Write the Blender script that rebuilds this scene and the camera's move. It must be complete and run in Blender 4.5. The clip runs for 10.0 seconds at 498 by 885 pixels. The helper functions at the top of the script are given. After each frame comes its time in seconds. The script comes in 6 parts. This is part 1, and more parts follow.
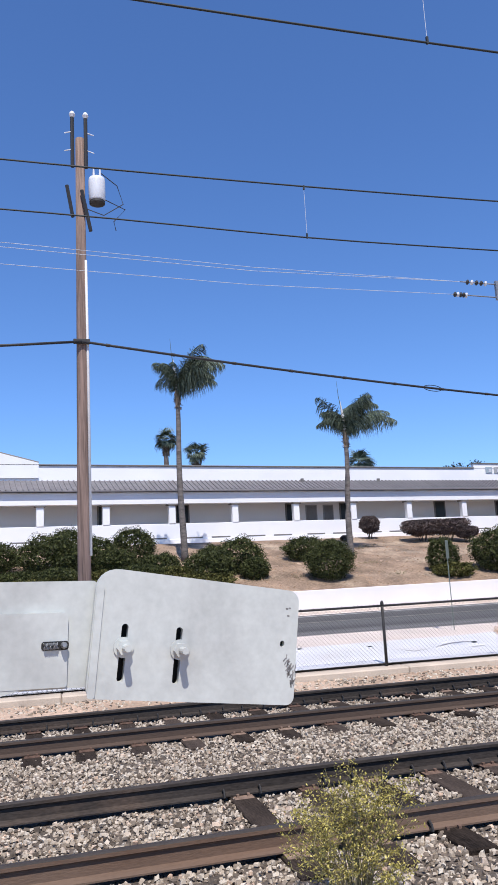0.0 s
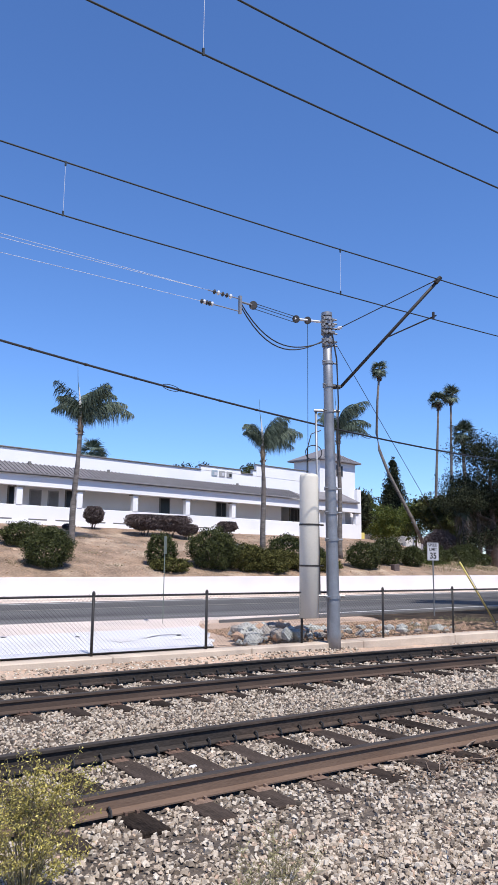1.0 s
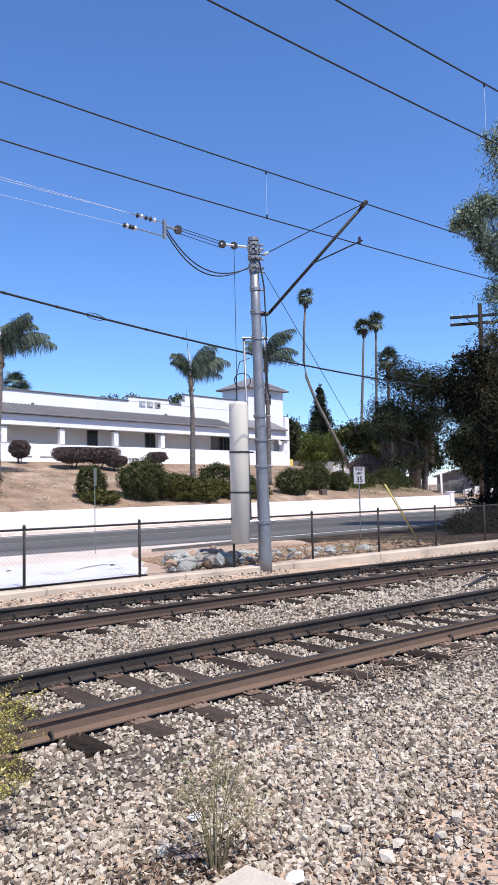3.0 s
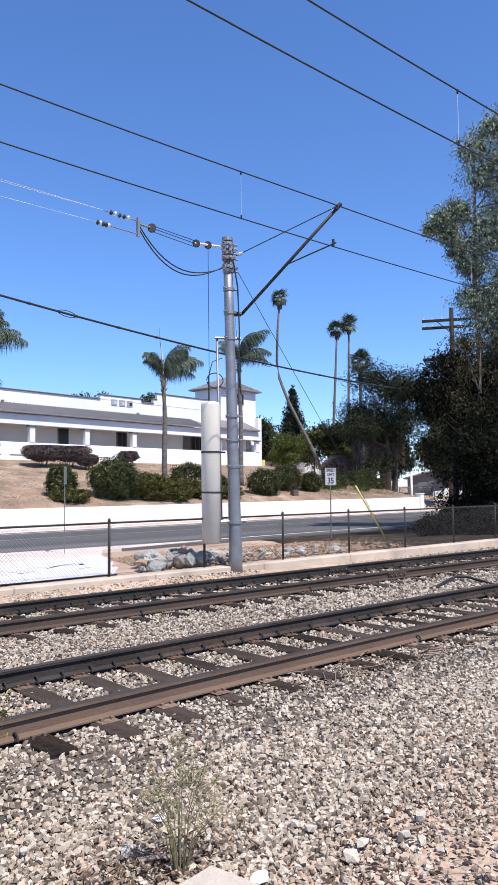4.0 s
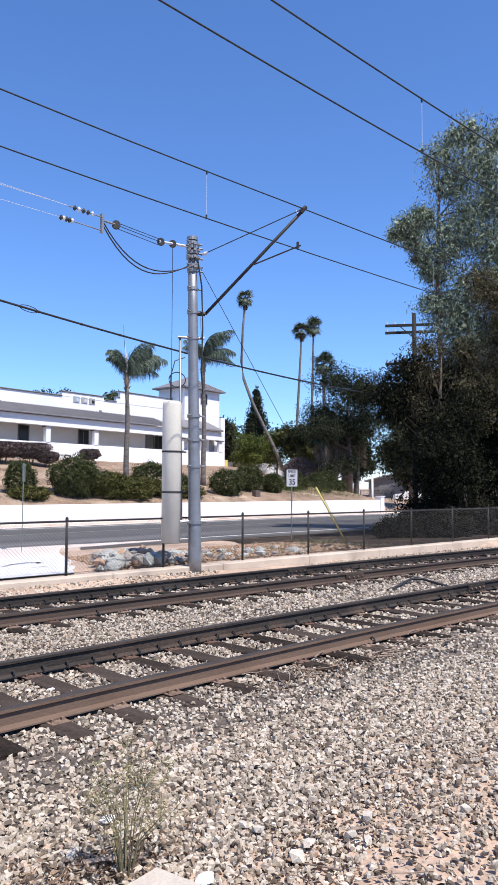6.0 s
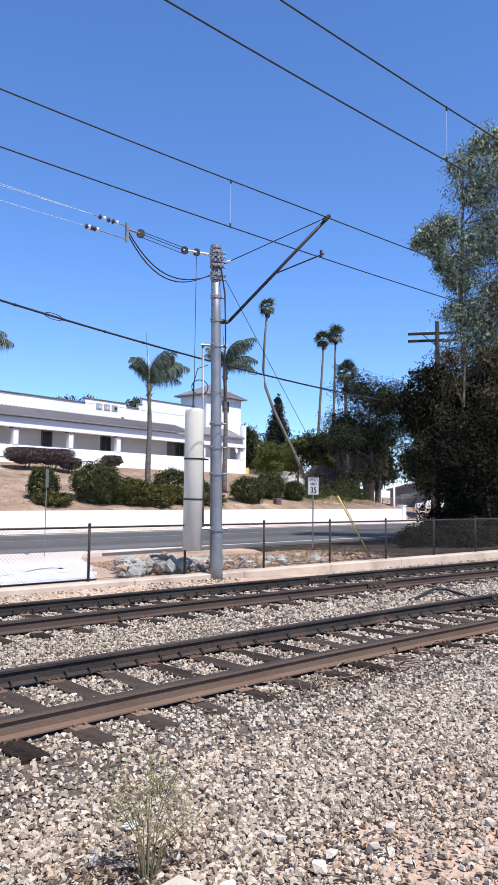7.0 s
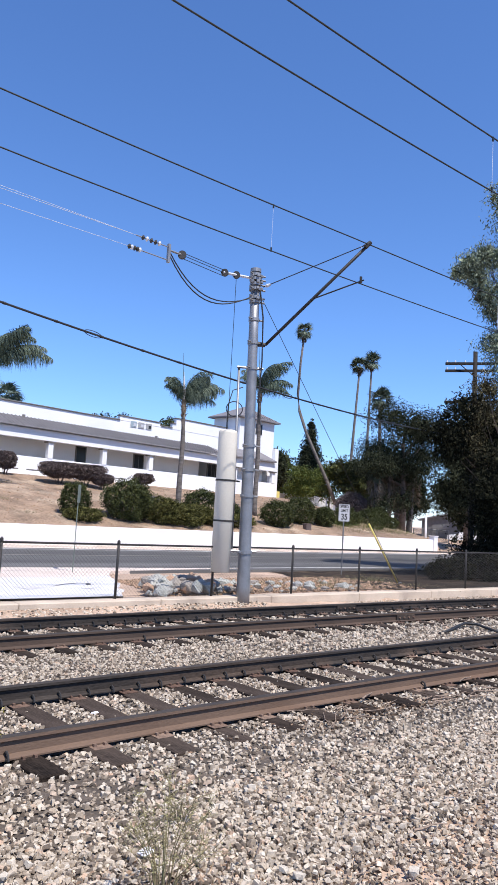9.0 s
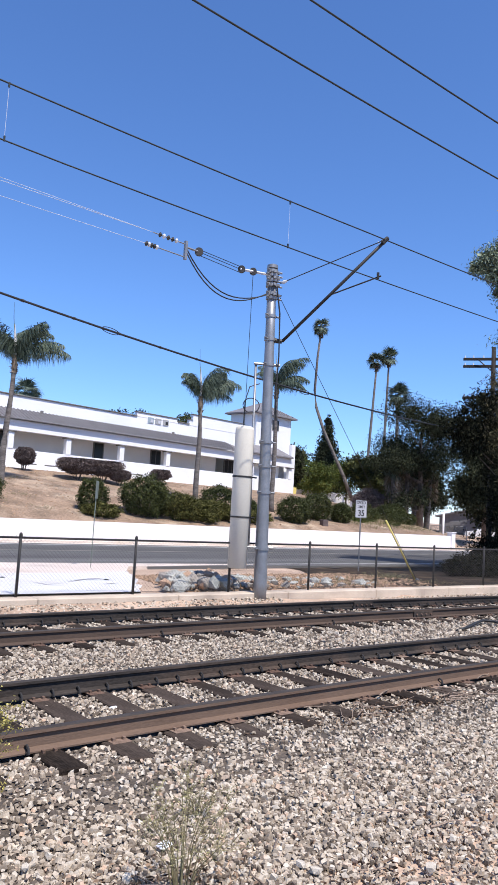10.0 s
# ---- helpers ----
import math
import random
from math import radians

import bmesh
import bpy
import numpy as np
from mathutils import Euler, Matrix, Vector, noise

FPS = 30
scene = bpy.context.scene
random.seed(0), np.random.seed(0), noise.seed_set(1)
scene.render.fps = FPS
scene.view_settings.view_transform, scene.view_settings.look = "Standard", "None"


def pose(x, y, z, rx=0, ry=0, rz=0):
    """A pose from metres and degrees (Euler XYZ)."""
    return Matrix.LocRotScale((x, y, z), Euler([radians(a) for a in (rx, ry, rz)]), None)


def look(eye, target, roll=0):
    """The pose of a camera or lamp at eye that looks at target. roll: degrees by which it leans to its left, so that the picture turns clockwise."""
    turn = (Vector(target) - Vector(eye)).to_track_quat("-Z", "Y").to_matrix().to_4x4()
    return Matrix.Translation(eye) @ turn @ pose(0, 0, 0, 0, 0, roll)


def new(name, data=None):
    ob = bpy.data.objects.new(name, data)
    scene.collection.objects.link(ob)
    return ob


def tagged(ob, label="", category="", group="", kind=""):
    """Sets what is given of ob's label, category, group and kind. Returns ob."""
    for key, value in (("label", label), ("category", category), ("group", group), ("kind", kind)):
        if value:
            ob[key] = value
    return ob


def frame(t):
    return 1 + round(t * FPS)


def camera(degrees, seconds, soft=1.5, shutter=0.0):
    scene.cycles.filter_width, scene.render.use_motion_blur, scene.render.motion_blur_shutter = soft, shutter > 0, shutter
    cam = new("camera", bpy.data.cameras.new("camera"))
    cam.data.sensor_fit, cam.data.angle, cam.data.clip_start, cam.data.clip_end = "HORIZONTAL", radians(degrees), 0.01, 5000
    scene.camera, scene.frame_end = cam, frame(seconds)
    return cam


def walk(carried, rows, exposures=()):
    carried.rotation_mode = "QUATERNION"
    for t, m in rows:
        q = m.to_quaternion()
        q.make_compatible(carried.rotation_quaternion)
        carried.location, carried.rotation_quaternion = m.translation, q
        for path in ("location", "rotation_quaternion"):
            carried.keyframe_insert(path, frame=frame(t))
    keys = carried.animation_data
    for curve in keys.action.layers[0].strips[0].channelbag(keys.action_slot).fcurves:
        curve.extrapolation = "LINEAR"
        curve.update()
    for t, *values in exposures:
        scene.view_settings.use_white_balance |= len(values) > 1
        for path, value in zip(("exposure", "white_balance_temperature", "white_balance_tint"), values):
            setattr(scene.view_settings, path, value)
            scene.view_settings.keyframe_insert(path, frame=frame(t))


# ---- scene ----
# ---------------------------------------------------------------- camera and walk
cam = camera(37.07, 10.0, soft=1.0)
ROWS = [
    (0.0, pose(-0.055, 0.044, 1.991, 100.000, 2.989, -15.140)),
    (0.1, pose(-0.050, 0.034, 1.993, 100.189, 2.601, -18.801)),
    (0.2, pose(-0.045, 0.023, 1.995, 100.166, 1.256, -22.557)),
    (0.3, pose(-0.040, 0.013, 1.997, 100.302, -0.031, -26.154)),
    (0.4, pose(-0.035, 0.002, 1.999, 100.222, -1.468, -29.456)),
    (0.5, pose(-0.031, -0.008, 2.001, 100.297, -1.925, -32.185)),
    (1.0, pose(-0.009, -0.014, 1.983, 98.945, -0.669, -36.223)),
    (1.5, pose(-0.005, 0.008, 1.975, 96.192, 0.313, -37.070)),
    (2.0, pose(-0.001, 0.016, 1.956, 93.569, 0.619, -39.520)),
    (3.5, pose(-0.029, 0.004, 1.964, 93.630, 1.012, -42.296)),
    (4.0, pose(-0.008, 0.001, 1.960, 93.475, 0.607, -43.739)),
    (4.5, pose(0.027, -0.017, 1.960, 93.338, 0.193, -45.257)),
    (5.0, pose(0.030, -0.038, 1.967, 93.281, 0.002, -46.500)),
    (6.5, pose(0.018, -0.035, 1.964, 93.675, -0.524, -46.341)),
    (7.0, pose(0.002, -0.031, 1.967, 94.060, -0.773, -45.013)),
    (7.5, pose(0.005, 0.001, 1.978, 94.664, -1.311, -43.610)),
    (8.0, pose(-0.002, 0.044, 1.982, 95.341, -2.021, -42.807)),
    (8.5, pose(0.023, 0.037, 1.976, 95.713, -2.753, -42.589)),
    (9.0, pose(0.031, 0.015, 1.967, 95.760, -3.261, -42.734)),
    (9.5, pose(0.016, 0.005, 1.967, 95.514, -3.369, -42.507)),
    (10.0, pose(0.010, -0.003, 1.976, 95.373, -3.362, -41.448)),
]
walk(cam, ROWS, exposures=[(0.0, 0.27, 5480, 16), (1.0, 0.34, 5480, 16), (3.5, 0.47, 5480, 16), (6.5, 0.52, 5480, 16), (10.0, 0.45, 5480, 16)])

# ---------------------------------------------------------------- sky and sun
SUN_WAY = Vector((-0.06, -0.57, 1.0)).normalized()      # towards the sun
world = bpy.data.worlds.new("sky")
scene.world = world
world.use_nodes = True
wn = world.node_tree.nodes
sky = wn.new("ShaderNodeTexSky")
sky.sky_type = "NISHITA"
sky.sun_disc = False
sky.sun_elevation = math.asin(SUN_WAY.z)
sky.sun_rotation = math.atan2(SUN_WAY.x, SUN_WAY.y)
sky.air_density, sky.dust_density, sky.ozone_density = 1.0, 0.0, 8.0
wn["Background"].inputs["Strength"].default_value = 0.120
world.node_tree.links.new(sky.outputs[0], wn["Background"].inputs["Color"])
sun_data = bpy.data.lights.new("sun", "SUN")
sun_data.energy, sun_data.angle, sun_data.color = 4.9, radians(0.53), (1.0, 0.875, 0.66)
sun_ob = new("sun", sun_data)
sun_ob.matrix_world = look(SUN_WAY * 50, (0, 0, 0))


# ---------------------------------------------------------------- materials
def mat(name, color, rough=0.8, metal=0.0, vary=0.15, scale=3.0, fine=40.0, bump=0.2, tint=None, island=0.0, objvar=0.0, spec=0.4, stain=0.0, dist=0.01, stretch=None):
    """A principled material with two scales of variation, stains towards tint, and fine relief."""
    m = bpy.data.materials.new(name)
    m.use_nodes = True
    nt, n, l = m.node_tree, m.node_tree.nodes, m.node_tree.links
    b = n["Principled BSDF"]
    b.inputs["Roughness"].default_value, b.inputs["Metallic"].default_value = rough, metal
    b.inputs["Specular IOR Level"].default_value = spec
    tc = n.new("ShaderNodeTexCoord")
    big, small = n.new("ShaderNodeTexNoise"), n.new("ShaderNodeTexNoise")
    big.inputs["Scale"].default_value, small.inputs["Scale"].default_value = scale, fine
    big.inputs["Detail"].default_value, small.inputs["Detail"].default_value = 5, 4
    place = tc.outputs["Object"]
    if stretch:
        mp = n.new("ShaderNodeMapping")
        mp.inputs["Scale"].default_value = stretch
        l.new(place, mp.inputs["Vector"])
        place = mp.outputs[0]
    for t in (big, small):
        l.new(place, t.inputs["Vector"])
    add = n.new("ShaderNodeMath")
    add.operation = "ADD"
    l.new(big.outputs["Fac"], add.inputs[0])
    l.new(small.outputs["Fac"], add.inputs[1])
    total = add
    if island or objvar:
        src = n.new("ShaderNodeNewGeometry") if island else n.new("ShaderNodeObjectInfo")
        out = src.outputs["Random Per Island"] if island else src.outputs["Random"]
        mul = n.new("ShaderNodeMath")
        mul.operation = "MULTIPLY_ADD"
        mul.inputs[1].default_value = island or objvar
        l.new(out, mul.inputs[0])
        l.new(add.outputs[0], mul.inputs[2])
        total = n.new("ShaderNodeMath")
        total.operation = "SUBTRACT"
        total.inputs[1].default_value = (island or objvar) * 0.5
        l.new(mul.outputs[0], total.inputs[0])
    ramp = n.new("ShaderNodeMapRange")
    ramp.inputs["From Min"].default_value, ramp.inputs["From Max"].default_value = 0.6, 1.4
    ramp.inputs["To Min"].default_value, ramp.inputs["To Max"].default_value = 1 - 2 * vary, 1 + 2 * vary
    l.new(total.outputs[0], ramp.inputs["Value"])
    col = n.new("ShaderNodeMix")
    col.data_type, col.blend_type = "RGBA", "MULTIPLY"
    col.inputs["Factor"].default_value = 1.0
    base = n.new("ShaderNodeMix")
    base.data_type = "RGBA"
    base.inputs["A"].default_value = (*color, 1)
    base.inputs["B"].default_value = (*(tint or color), 1)
    mask = n.new("ShaderNodeMapRange")
    mask.inputs["From Min"].default_value, mask.inputs["From Max"].default_value = 0.62 - 0.3 * stain, 0.75 - 0.2 * stain
    blot = n.new("ShaderNodeTexNoise")
    blot.inputs["Scale"].default_value, blot.inputs["Detail"].default_value = scale * 0.6, 8
    blot.inputs["Distortion"].default_value = 0.4
    l.new(place, blot.inputs["Vector"])
    if tint and (island or objvar):
        l.new(out, mask.inputs["Value"])
        mask.inputs["From Min"].default_value, mask.inputs["From Max"].default_value = 0.2, 1.0
    else:
        l.new(blot.outputs["Fac"], mask.inputs["Value"])
    l.new(mask.outputs[0], base.inputs["Factor"])
    l.new(base.outputs["Result"], col.inputs["A"])
    l.new(ramp.outputs[0], col.inputs["B"])
    l.new(col.outputs["Result"], b.inputs["Base Color"])
    if bump:
        bp = n.new("ShaderNodeBump")
        bp.inputs["Strength"].default_value, bp.inputs["Distance"].default_value = bump, dist
        l.new(add.outputs[0], bp.inputs["Height"])
        l.new(bp.outputs[0], b.inputs["Normal"])
    return m


def chip_mat(name, stops, vary=0.18):
    """Crushed stone: each loose piece takes its own colour from the stops, with grain and fine relief."""
    m = mat(name, (0.4, 0.4, 0.4), 0.95, vary=vary, scale=14, fine=110, bump=0.25, spec=0.15, dist=0.004)
    n, l = m.node_tree.nodes, m.node_tree.links
    geo, ramp = n.new("ShaderNodeNewGeometry"), n.new("ShaderNodeValToRGB")
    el = ramp.color_ramp.elements
    el[0].position, el[0].color = stops[0][0], (*stops[0][1], 1)
    el[1].position, el[1].color = stops[-1][0], (*stops[-1][1], 1)
    for at, c in stops[1:-1]:
        el.new(at).color = (*c, 1)
    l.new(geo.outputs["Random Per Island"], ramp.inputs["Fac"])
    mul = [k for k in n if k.bl_idname == "ShaderNodeMix" and k.blend_type == "MULTIPLY"][0]
    l.new(ramp.outputs["Color"], mul.inputs["A"])
    return m


# bed colour kept dark to hold the shadow in the gaps between stones
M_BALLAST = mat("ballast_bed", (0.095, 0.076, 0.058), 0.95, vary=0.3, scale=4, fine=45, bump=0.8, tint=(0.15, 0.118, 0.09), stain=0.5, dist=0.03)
M_STONE = chip_mat("ballast_stone", [(0.0, (0.082, 0.067, 0.052)), (0.12, (0.165, 0.130, 0.098)), (0.30, (0.32, 0.262, 0.195)), (0.6, (0.445, 0.375, 0.288)), (0.9, (0.55, 0.485, 0.39)), (1.0, (0.46, 0.325, 0.225))])
M_DIRT = mat("dirt", (0.46, 0.335, 0.24), 0.95, vary=0.22, scale=0.8, fine=18, bump=0.7, tint=(0.30, 0.21, 0.14), stain=0.5, dist=0.03)
M_SLOPE = mat("dry_slope", (0.235, 0.165, 0.11), 0.95, vary=0.34, scale=0.7, fine=9, bump=0.8, tint=(0.35, 0.27, 0.19), stain=0.3, dist=0.06)
M_ASPHALT = mat("asphalt", (0.085, 0.082, 0.08), 0.9, vary=0.22, scale=0.6, fine=12, bump=0.2, tint=(0.14, 0.135, 0.13), stain=0.5, spec=0.2, stretch=(0.03, 1.0, 1.0))
M_WORNLINE = mat("worn_centre_line", (0.27, 0.255, 0.21), 0.9, vary=0.2, scale=2, fine=20, bump=0.1)
M_DUST = mat("dusty_concrete", (0.66, 0.56, 0.48), 0.92, vary=0.1, scale=0.7, fine=22, bump=0.4, tint=(0.56, 0.46, 0.38), stain=0.4, dist=0.02)
# litter brown taken darker to carry the shade under the trees
M_SHADELITTER = mat("leaf_litter", (0.040, 0.031, 0.024), 1.0, vary=0.35, scale=1.5, fine=24, bump=0.9, tint=(0.085, 0.062, 0.043), stain=0.35, spec=0.05, dist=0.04)
M_RUBBLE = mat("rubble_rock", (0.43, 0.43, 0.385), 0.9, vary=0.22, scale=4, fine=30, bump=0.6, tint=(0.30, 0.285, 0.25), objvar=0.5, dist=0.03)
M_CLOD = mat("tan_clods", (0.40, 0.275, 0.175), 0.95, vary=0.25, scale=3, fine=30, bump=0.4, tint=(0.27, 0.18, 0.12), island=0.8, spec=0.1)
M_CONCRETE = mat("concrete", (0.52, 0.43, 0.33), 0.9, vary=0.1, scale=1.5, fine=50, bump=0.3, tint=(0.38, 0.31, 0.24), stain=0.4)
M_APRON = mat("pale_cement", (0.66, 0.645, 0.64), 0.9, vary=0.08, scale=0.8, fine=20, bump=0.4, tint=(0.56, 0.50, 0.44), stain=0.2, dist=0.03)
M_WALL = mat("white_paint", (0.72, 0.685, 0.675), 0.75, vary=0.04, scale=0.6, fine=25, bump=0.15, tint=(0.72, 0.70, 0.68), stain=0.3)
M_STUCCO = mat("white_stucco", (0.79, 0.785, 0.79), 0.85, vary=0.03, scale=0.4, fine=30, bump=0.2, tint=(0.74, 0.74, 0.75), stain=0.3)
M_TILE = mat("grey_roof", (0.17, 0.16, 0.165), 0.7, vary=0.15, scale=2, fine=25, bump=0.3, objvar=0.3)
M_CAP = mat("dark_coping", (0.16, 0.15, 0.14), 0.7, vary=0.1)
M_GLASS = mat("dark_window", (0.02, 0.022, 0.025), 0.25, vary=0.1, bump=0.0, spec=0.25)
M_RAIL = mat("rusty_rail", (0.140, 0.094, 0.066), 0.85, 0.0, vary=0.09, scale=5, fine=80, bump=0.3, tint=(0.125, 0.078, 0.052), stain=0.4, spec=0.2, stretch=(0.25, 1.0, 1.0))
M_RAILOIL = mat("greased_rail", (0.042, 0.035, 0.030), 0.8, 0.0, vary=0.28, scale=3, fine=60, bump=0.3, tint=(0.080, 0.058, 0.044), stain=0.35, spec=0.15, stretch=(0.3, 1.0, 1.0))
M_RAILTOP = mat("worn_rail_head", (0.048, 0.040, 0.035), 0.7, 0.0, vary=0.15, scale=4, fine=60, bump=0.1, spec=0.2)
M_RAILDULL = mat("dark_rusty_rail", (0.082, 0.058, 0.044), 0.85, 0.0, vary=0.1, scale=5, fine=80, bump=0.3, tint=(0.062, 0.046, 0.037), stain=0.4, spec=0.15, stretch=(0.25, 1.0, 1.0))
M_TIE = mat("weathered_tie", (0.036, 0.027, 0.021), 1.0, vary=0.35, scale=5, fine=70, bump=0.7, tint=(0.058, 0.044, 0.035), objvar=0.3, spec=0.1, stretch=(1.0, 0.2, 1.0))
M_PLATE = mat("rusty_plate", (0.150, 0.094, 0.068), 0.9, 0.0, vary=0.25, scale=9, fine=80, bump=0.4, tint=(0.21, 0.15, 0.11), objvar=0.4, spec=0.15)
M_GALV = mat("galvanised_steel", (0.27, 0.275, 0.285), 0.5, 0.6, vary=0.1, scale=4, fine=40, bump=0.1, tint=(0.22, 0.225, 0.23), stain=0.4)
M_TUBE = mat("beige_tube", (0.60, 0.56, 0.47), 0.7, vary=0.05, scale=2, fine=40, bump=0.1, tint=(0.53, 0.49, 0.41), stain=0.3)
M_BLACK = mat("black_sheath", (0.02, 0.02, 0.021), 0.6, vary=0.1, bump=0.0)
M_WIRE = mat("dark_wire", (0.035, 0.04, 0.04), 0.55, 0.5, vary=0.1, bump=0.0)
M_FENCE = mat("dark_fence_steel", (0.045, 0.042, 0.04), 0.6, 0.4, vary=0.2, bump=0.0)
M_LINK = mat("chain_link_wire", (0.075, 0.072, 0.07), 0.7, 0.2, vary=0.2, bump=0.0, spec=0.2)
M_POLEWOOD = mat("creosoted_pole", (0.20, 0.140, 0.112), 0.9, vary=0.3, scale=9, fine=40, bump=0.6, tint=(0.075, 0.05, 0.04), stain=0.3, stretch=(1.0, 1.0, 0.05))
M_DARKWOOD = mat("dark_wood", (0.022, 0.019, 0.017), 0.9, vary=0.2, scale=3, fine=30, bump=0.3)
M_PVC = mat("grey_conduit", (0.58, 0.57, 0.56), 0.6, vary=0.08)
M_PORC = mat("pale_porcelain", (0.62, 0.63, 0.65), 0.35, vary=0.06, bump=0.0)
M_GATE = mat("grey_gate_paint", (0.475, 0.49, 0.455), 0.5, vary=0.06, scale=3.5, fine=30, bump=0.06, tint=(0.38, 0.385, 0.36), stain=0.35)
M_SCUFF = mat("scuffed_steel", (0.20, 0.19, 0.18), 0.7, 0.2, vary=0.4, scale=12, fine=60, bump=0.3)
M_YELLOW = mat("yellow_plastic", (0.66, 0.55, 0.16), 0.6, vary=0.08)
M_SIGN = mat("sign_white", (0.50, 0.50, 0.53), 0.6, vary=0.05, bump=0.0)
M_INK = mat("sign_black", (0.02, 0.02, 0.02), 0.6, vary=0.05, bump=0.0)
M_SIGNBACK = mat("weathered_green_sign", (0.17, 0.20, 0.17), 0.6, 0.3, vary=0.15)
M_PAINT = mat("road_paint", (0.70, 0.69, 0.66), 0.8, vary=0.15, scale=2, fine=20, bump=0.1)
M_ROCK = mat("boulder", (0.30, 0.265, 0.225), 0.9, vary=0.25, scale=3, fine=25, bump=0.7, tint=(0.22, 0.19, 0.16), stain=0.5, dist=0.03)
M_LEAF = mat("shrub_leaf", (0.036, 0.044, 0.014), 0.6, vary=0.2, bump=0.0, tint=(0.070, 0.076, 0.022), island=0.8, spec=0.2)
M_LEAFDULL = mat("dull_leaf", (0.105, 0.080, 0.074), 0.7, vary=0.2, bump=0.0, tint=(0.14, 0.11, 0.10), island=0.8, spec=0.1)
M_LEAFGREY = mat("eucalyptus_leaf", (0.130, 0.165, 0.108), 0.6, vary=0.3, bump=0.0, tint=(0.225, 0.262, 0.178), island=0.9, spec=0.2)
M_LEAFBROWN = mat("brown_olive_leaf", (0.045, 0.040, 0.022), 0.85, vary=0.28, bump=0.0, tint=(0.10, 0.088, 0.045), island=0.9, spec=0.08)
M_LEAFDARK = mat("dark_leaf", (0.024, 0.029, 0.018), 0.9, vary=0.2, bump=0.0, tint=(0.052, 0.056, 0.030), island=0.9, spec=0.05)
# darker copy of the dark leaf, with the crown's own shade in its colour
M_LEAFSHADED = mat("shade_toned_leaf", (0.010, 0.012, 0.008), 0.95, vary=0.25, bump=0.0, tint=(0.026, 0.026, 0.015), island=0.9, spec=0.03)
M_LEAFOLIVE = mat("olive_creeper_leaf", (0.060, 0.062, 0.018), 0.7, vary=0.25, bump=0.0, tint=(0.105, 0.098, 0.030), island=0.9, spec=0.1)
M_LEAFLIME = mat("citrus_leaf", (0.075, 0.11, 0.025), 0.6, vary=0.2, bump=0.0, tint=(0.13, 0.14, 0.03), island=0.9, spec=0.2)
M_PALM = mat("palm_leaf", (0.058, 0.080, 0.055), 0.6, vary=0.2, bump=0.0, tint=(0.125, 0.15, 0.105), island=0.8, spec=0.2)
M_PALMDRY = mat("dry_palm_leaf", (0.15, 0.115, 0.08), 0.8, vary=0.2, bump=0.0, tint=(0.21, 0.16, 0.11), island=0.8, spec=0.2)
M_TRUNK = mat("palm_trunk", (0.15, 0.132, 0.118), 0.95, vary=0.28, scale=3, fine=14, bump=0.6, tint=(0.085, 0.07, 0.06), stain=0.4, stretch=(0.6, 0.6, 2.2))
M_BARK = mat("bark", (0.13, 0.10, 0.08), 0.95, vary=0.25, scale=3, fine=20, bump=0.6, tint=(0.08, 0.065, 0.05), stain=0.5)
M_WEED = mat("yellow_weed", (0.28, 0.24, 0.05), 0.8, vary=0.2, bump=0.0, tint=(0.42, 0.36, 0.11), island=0.9, spec=0.2)
M_WEEDPALE = mat("pale_dry_weed", (0.34, 0.30, 0.17), 0.85, vary=0.2, bump=0.0, tint=(0.24, 0.23, 0.10), island=0.9, spec=0.1)
M_STALK = mat("dry_stalk", (0.24, 0.20, 0.11), 0.9, vary=0.25, bump=0.0, tint=(0.15, 0.14, 0.07), island=0.9, spec=0.2)
M_STICK = mat("dry_stick", (0.20, 0.14, 0.10), 0.9, vary=0.3, bump=0.2, tint=(0.33, 0.26, 0.20), island=0.9, spec=0.2)
M_BARKBIT = mat("bark_bits", (0.075, 0.05, 0.036), 0.95, vary=0.3, bump=0.0, tint=(0.20, 0.135, 0.085), island=0.9, spec=0.1)
M_PAPER = mat("white_paper", (0.78, 0.78, 0.80), 0.8, vary=0.05, bump=0.2)
M_BLOCK = mat("beige_concrete", (0.50, 0.43, 0.345), 0.9, vary=0.08, scale=6, fine=60, bump=0.3)
M_CARPAINT = mat("white_car_paint", (0.72, 0.72, 0.73), 0.3, vary=0.02, bump=0.0)
M_RUBBER = mat("tyre_rubber", (0.02, 0.02, 0.02), 0.8, vary=0.1, bump=0.0)
M_GREYWALL = mat("grey_siding", (0.33, 0.33, 0.33), 0.8, vary=0.08)
# darker copy of the grey siding; the trees' shade is in its colour
M_SHADEDWALL = mat("tree_shaded_siding", (0.15, 0.148, 0.15), 0.85, vary=0.1, scale=2, fine=20, bump=0.2)
M_DIMPANE = mat("dim_grey_pane", (0.20, 0.20, 0.21), 0.7, vary=0.1)
M_BLUE = mat("blue_panel", (0.30, 0.36, 0.40), 0.6, vary=0.1)


# ---------------------------------------------------------------- mesh helpers
def mesh_of(name, bm, material, smooth=False):
    me = bpy.data.meshes.new(name)
    bm.normal_update()
    bm.to_mesh(me)
    bm.free()
    if smooth:
        me.polygons.foreach_set("use_smooth", [True] * len(me.polygons))
    me.materials.append(material)
    return me


def part(name, bm, material, parent=None, label="", smooth=False):
    ob = new(name, mesh_of(name, bm, material, smooth))
    if parent is not None:
        ob.parent = parent
    if label:
        ob["label"] = label
    return ob


def thing(name, label, category, group="", kind="", at=(0, 0, 0)):
    e = new(name)
    e.empty_display_size = 0.2
    e.location = at
    return tagged(e, label, category, group, kind)


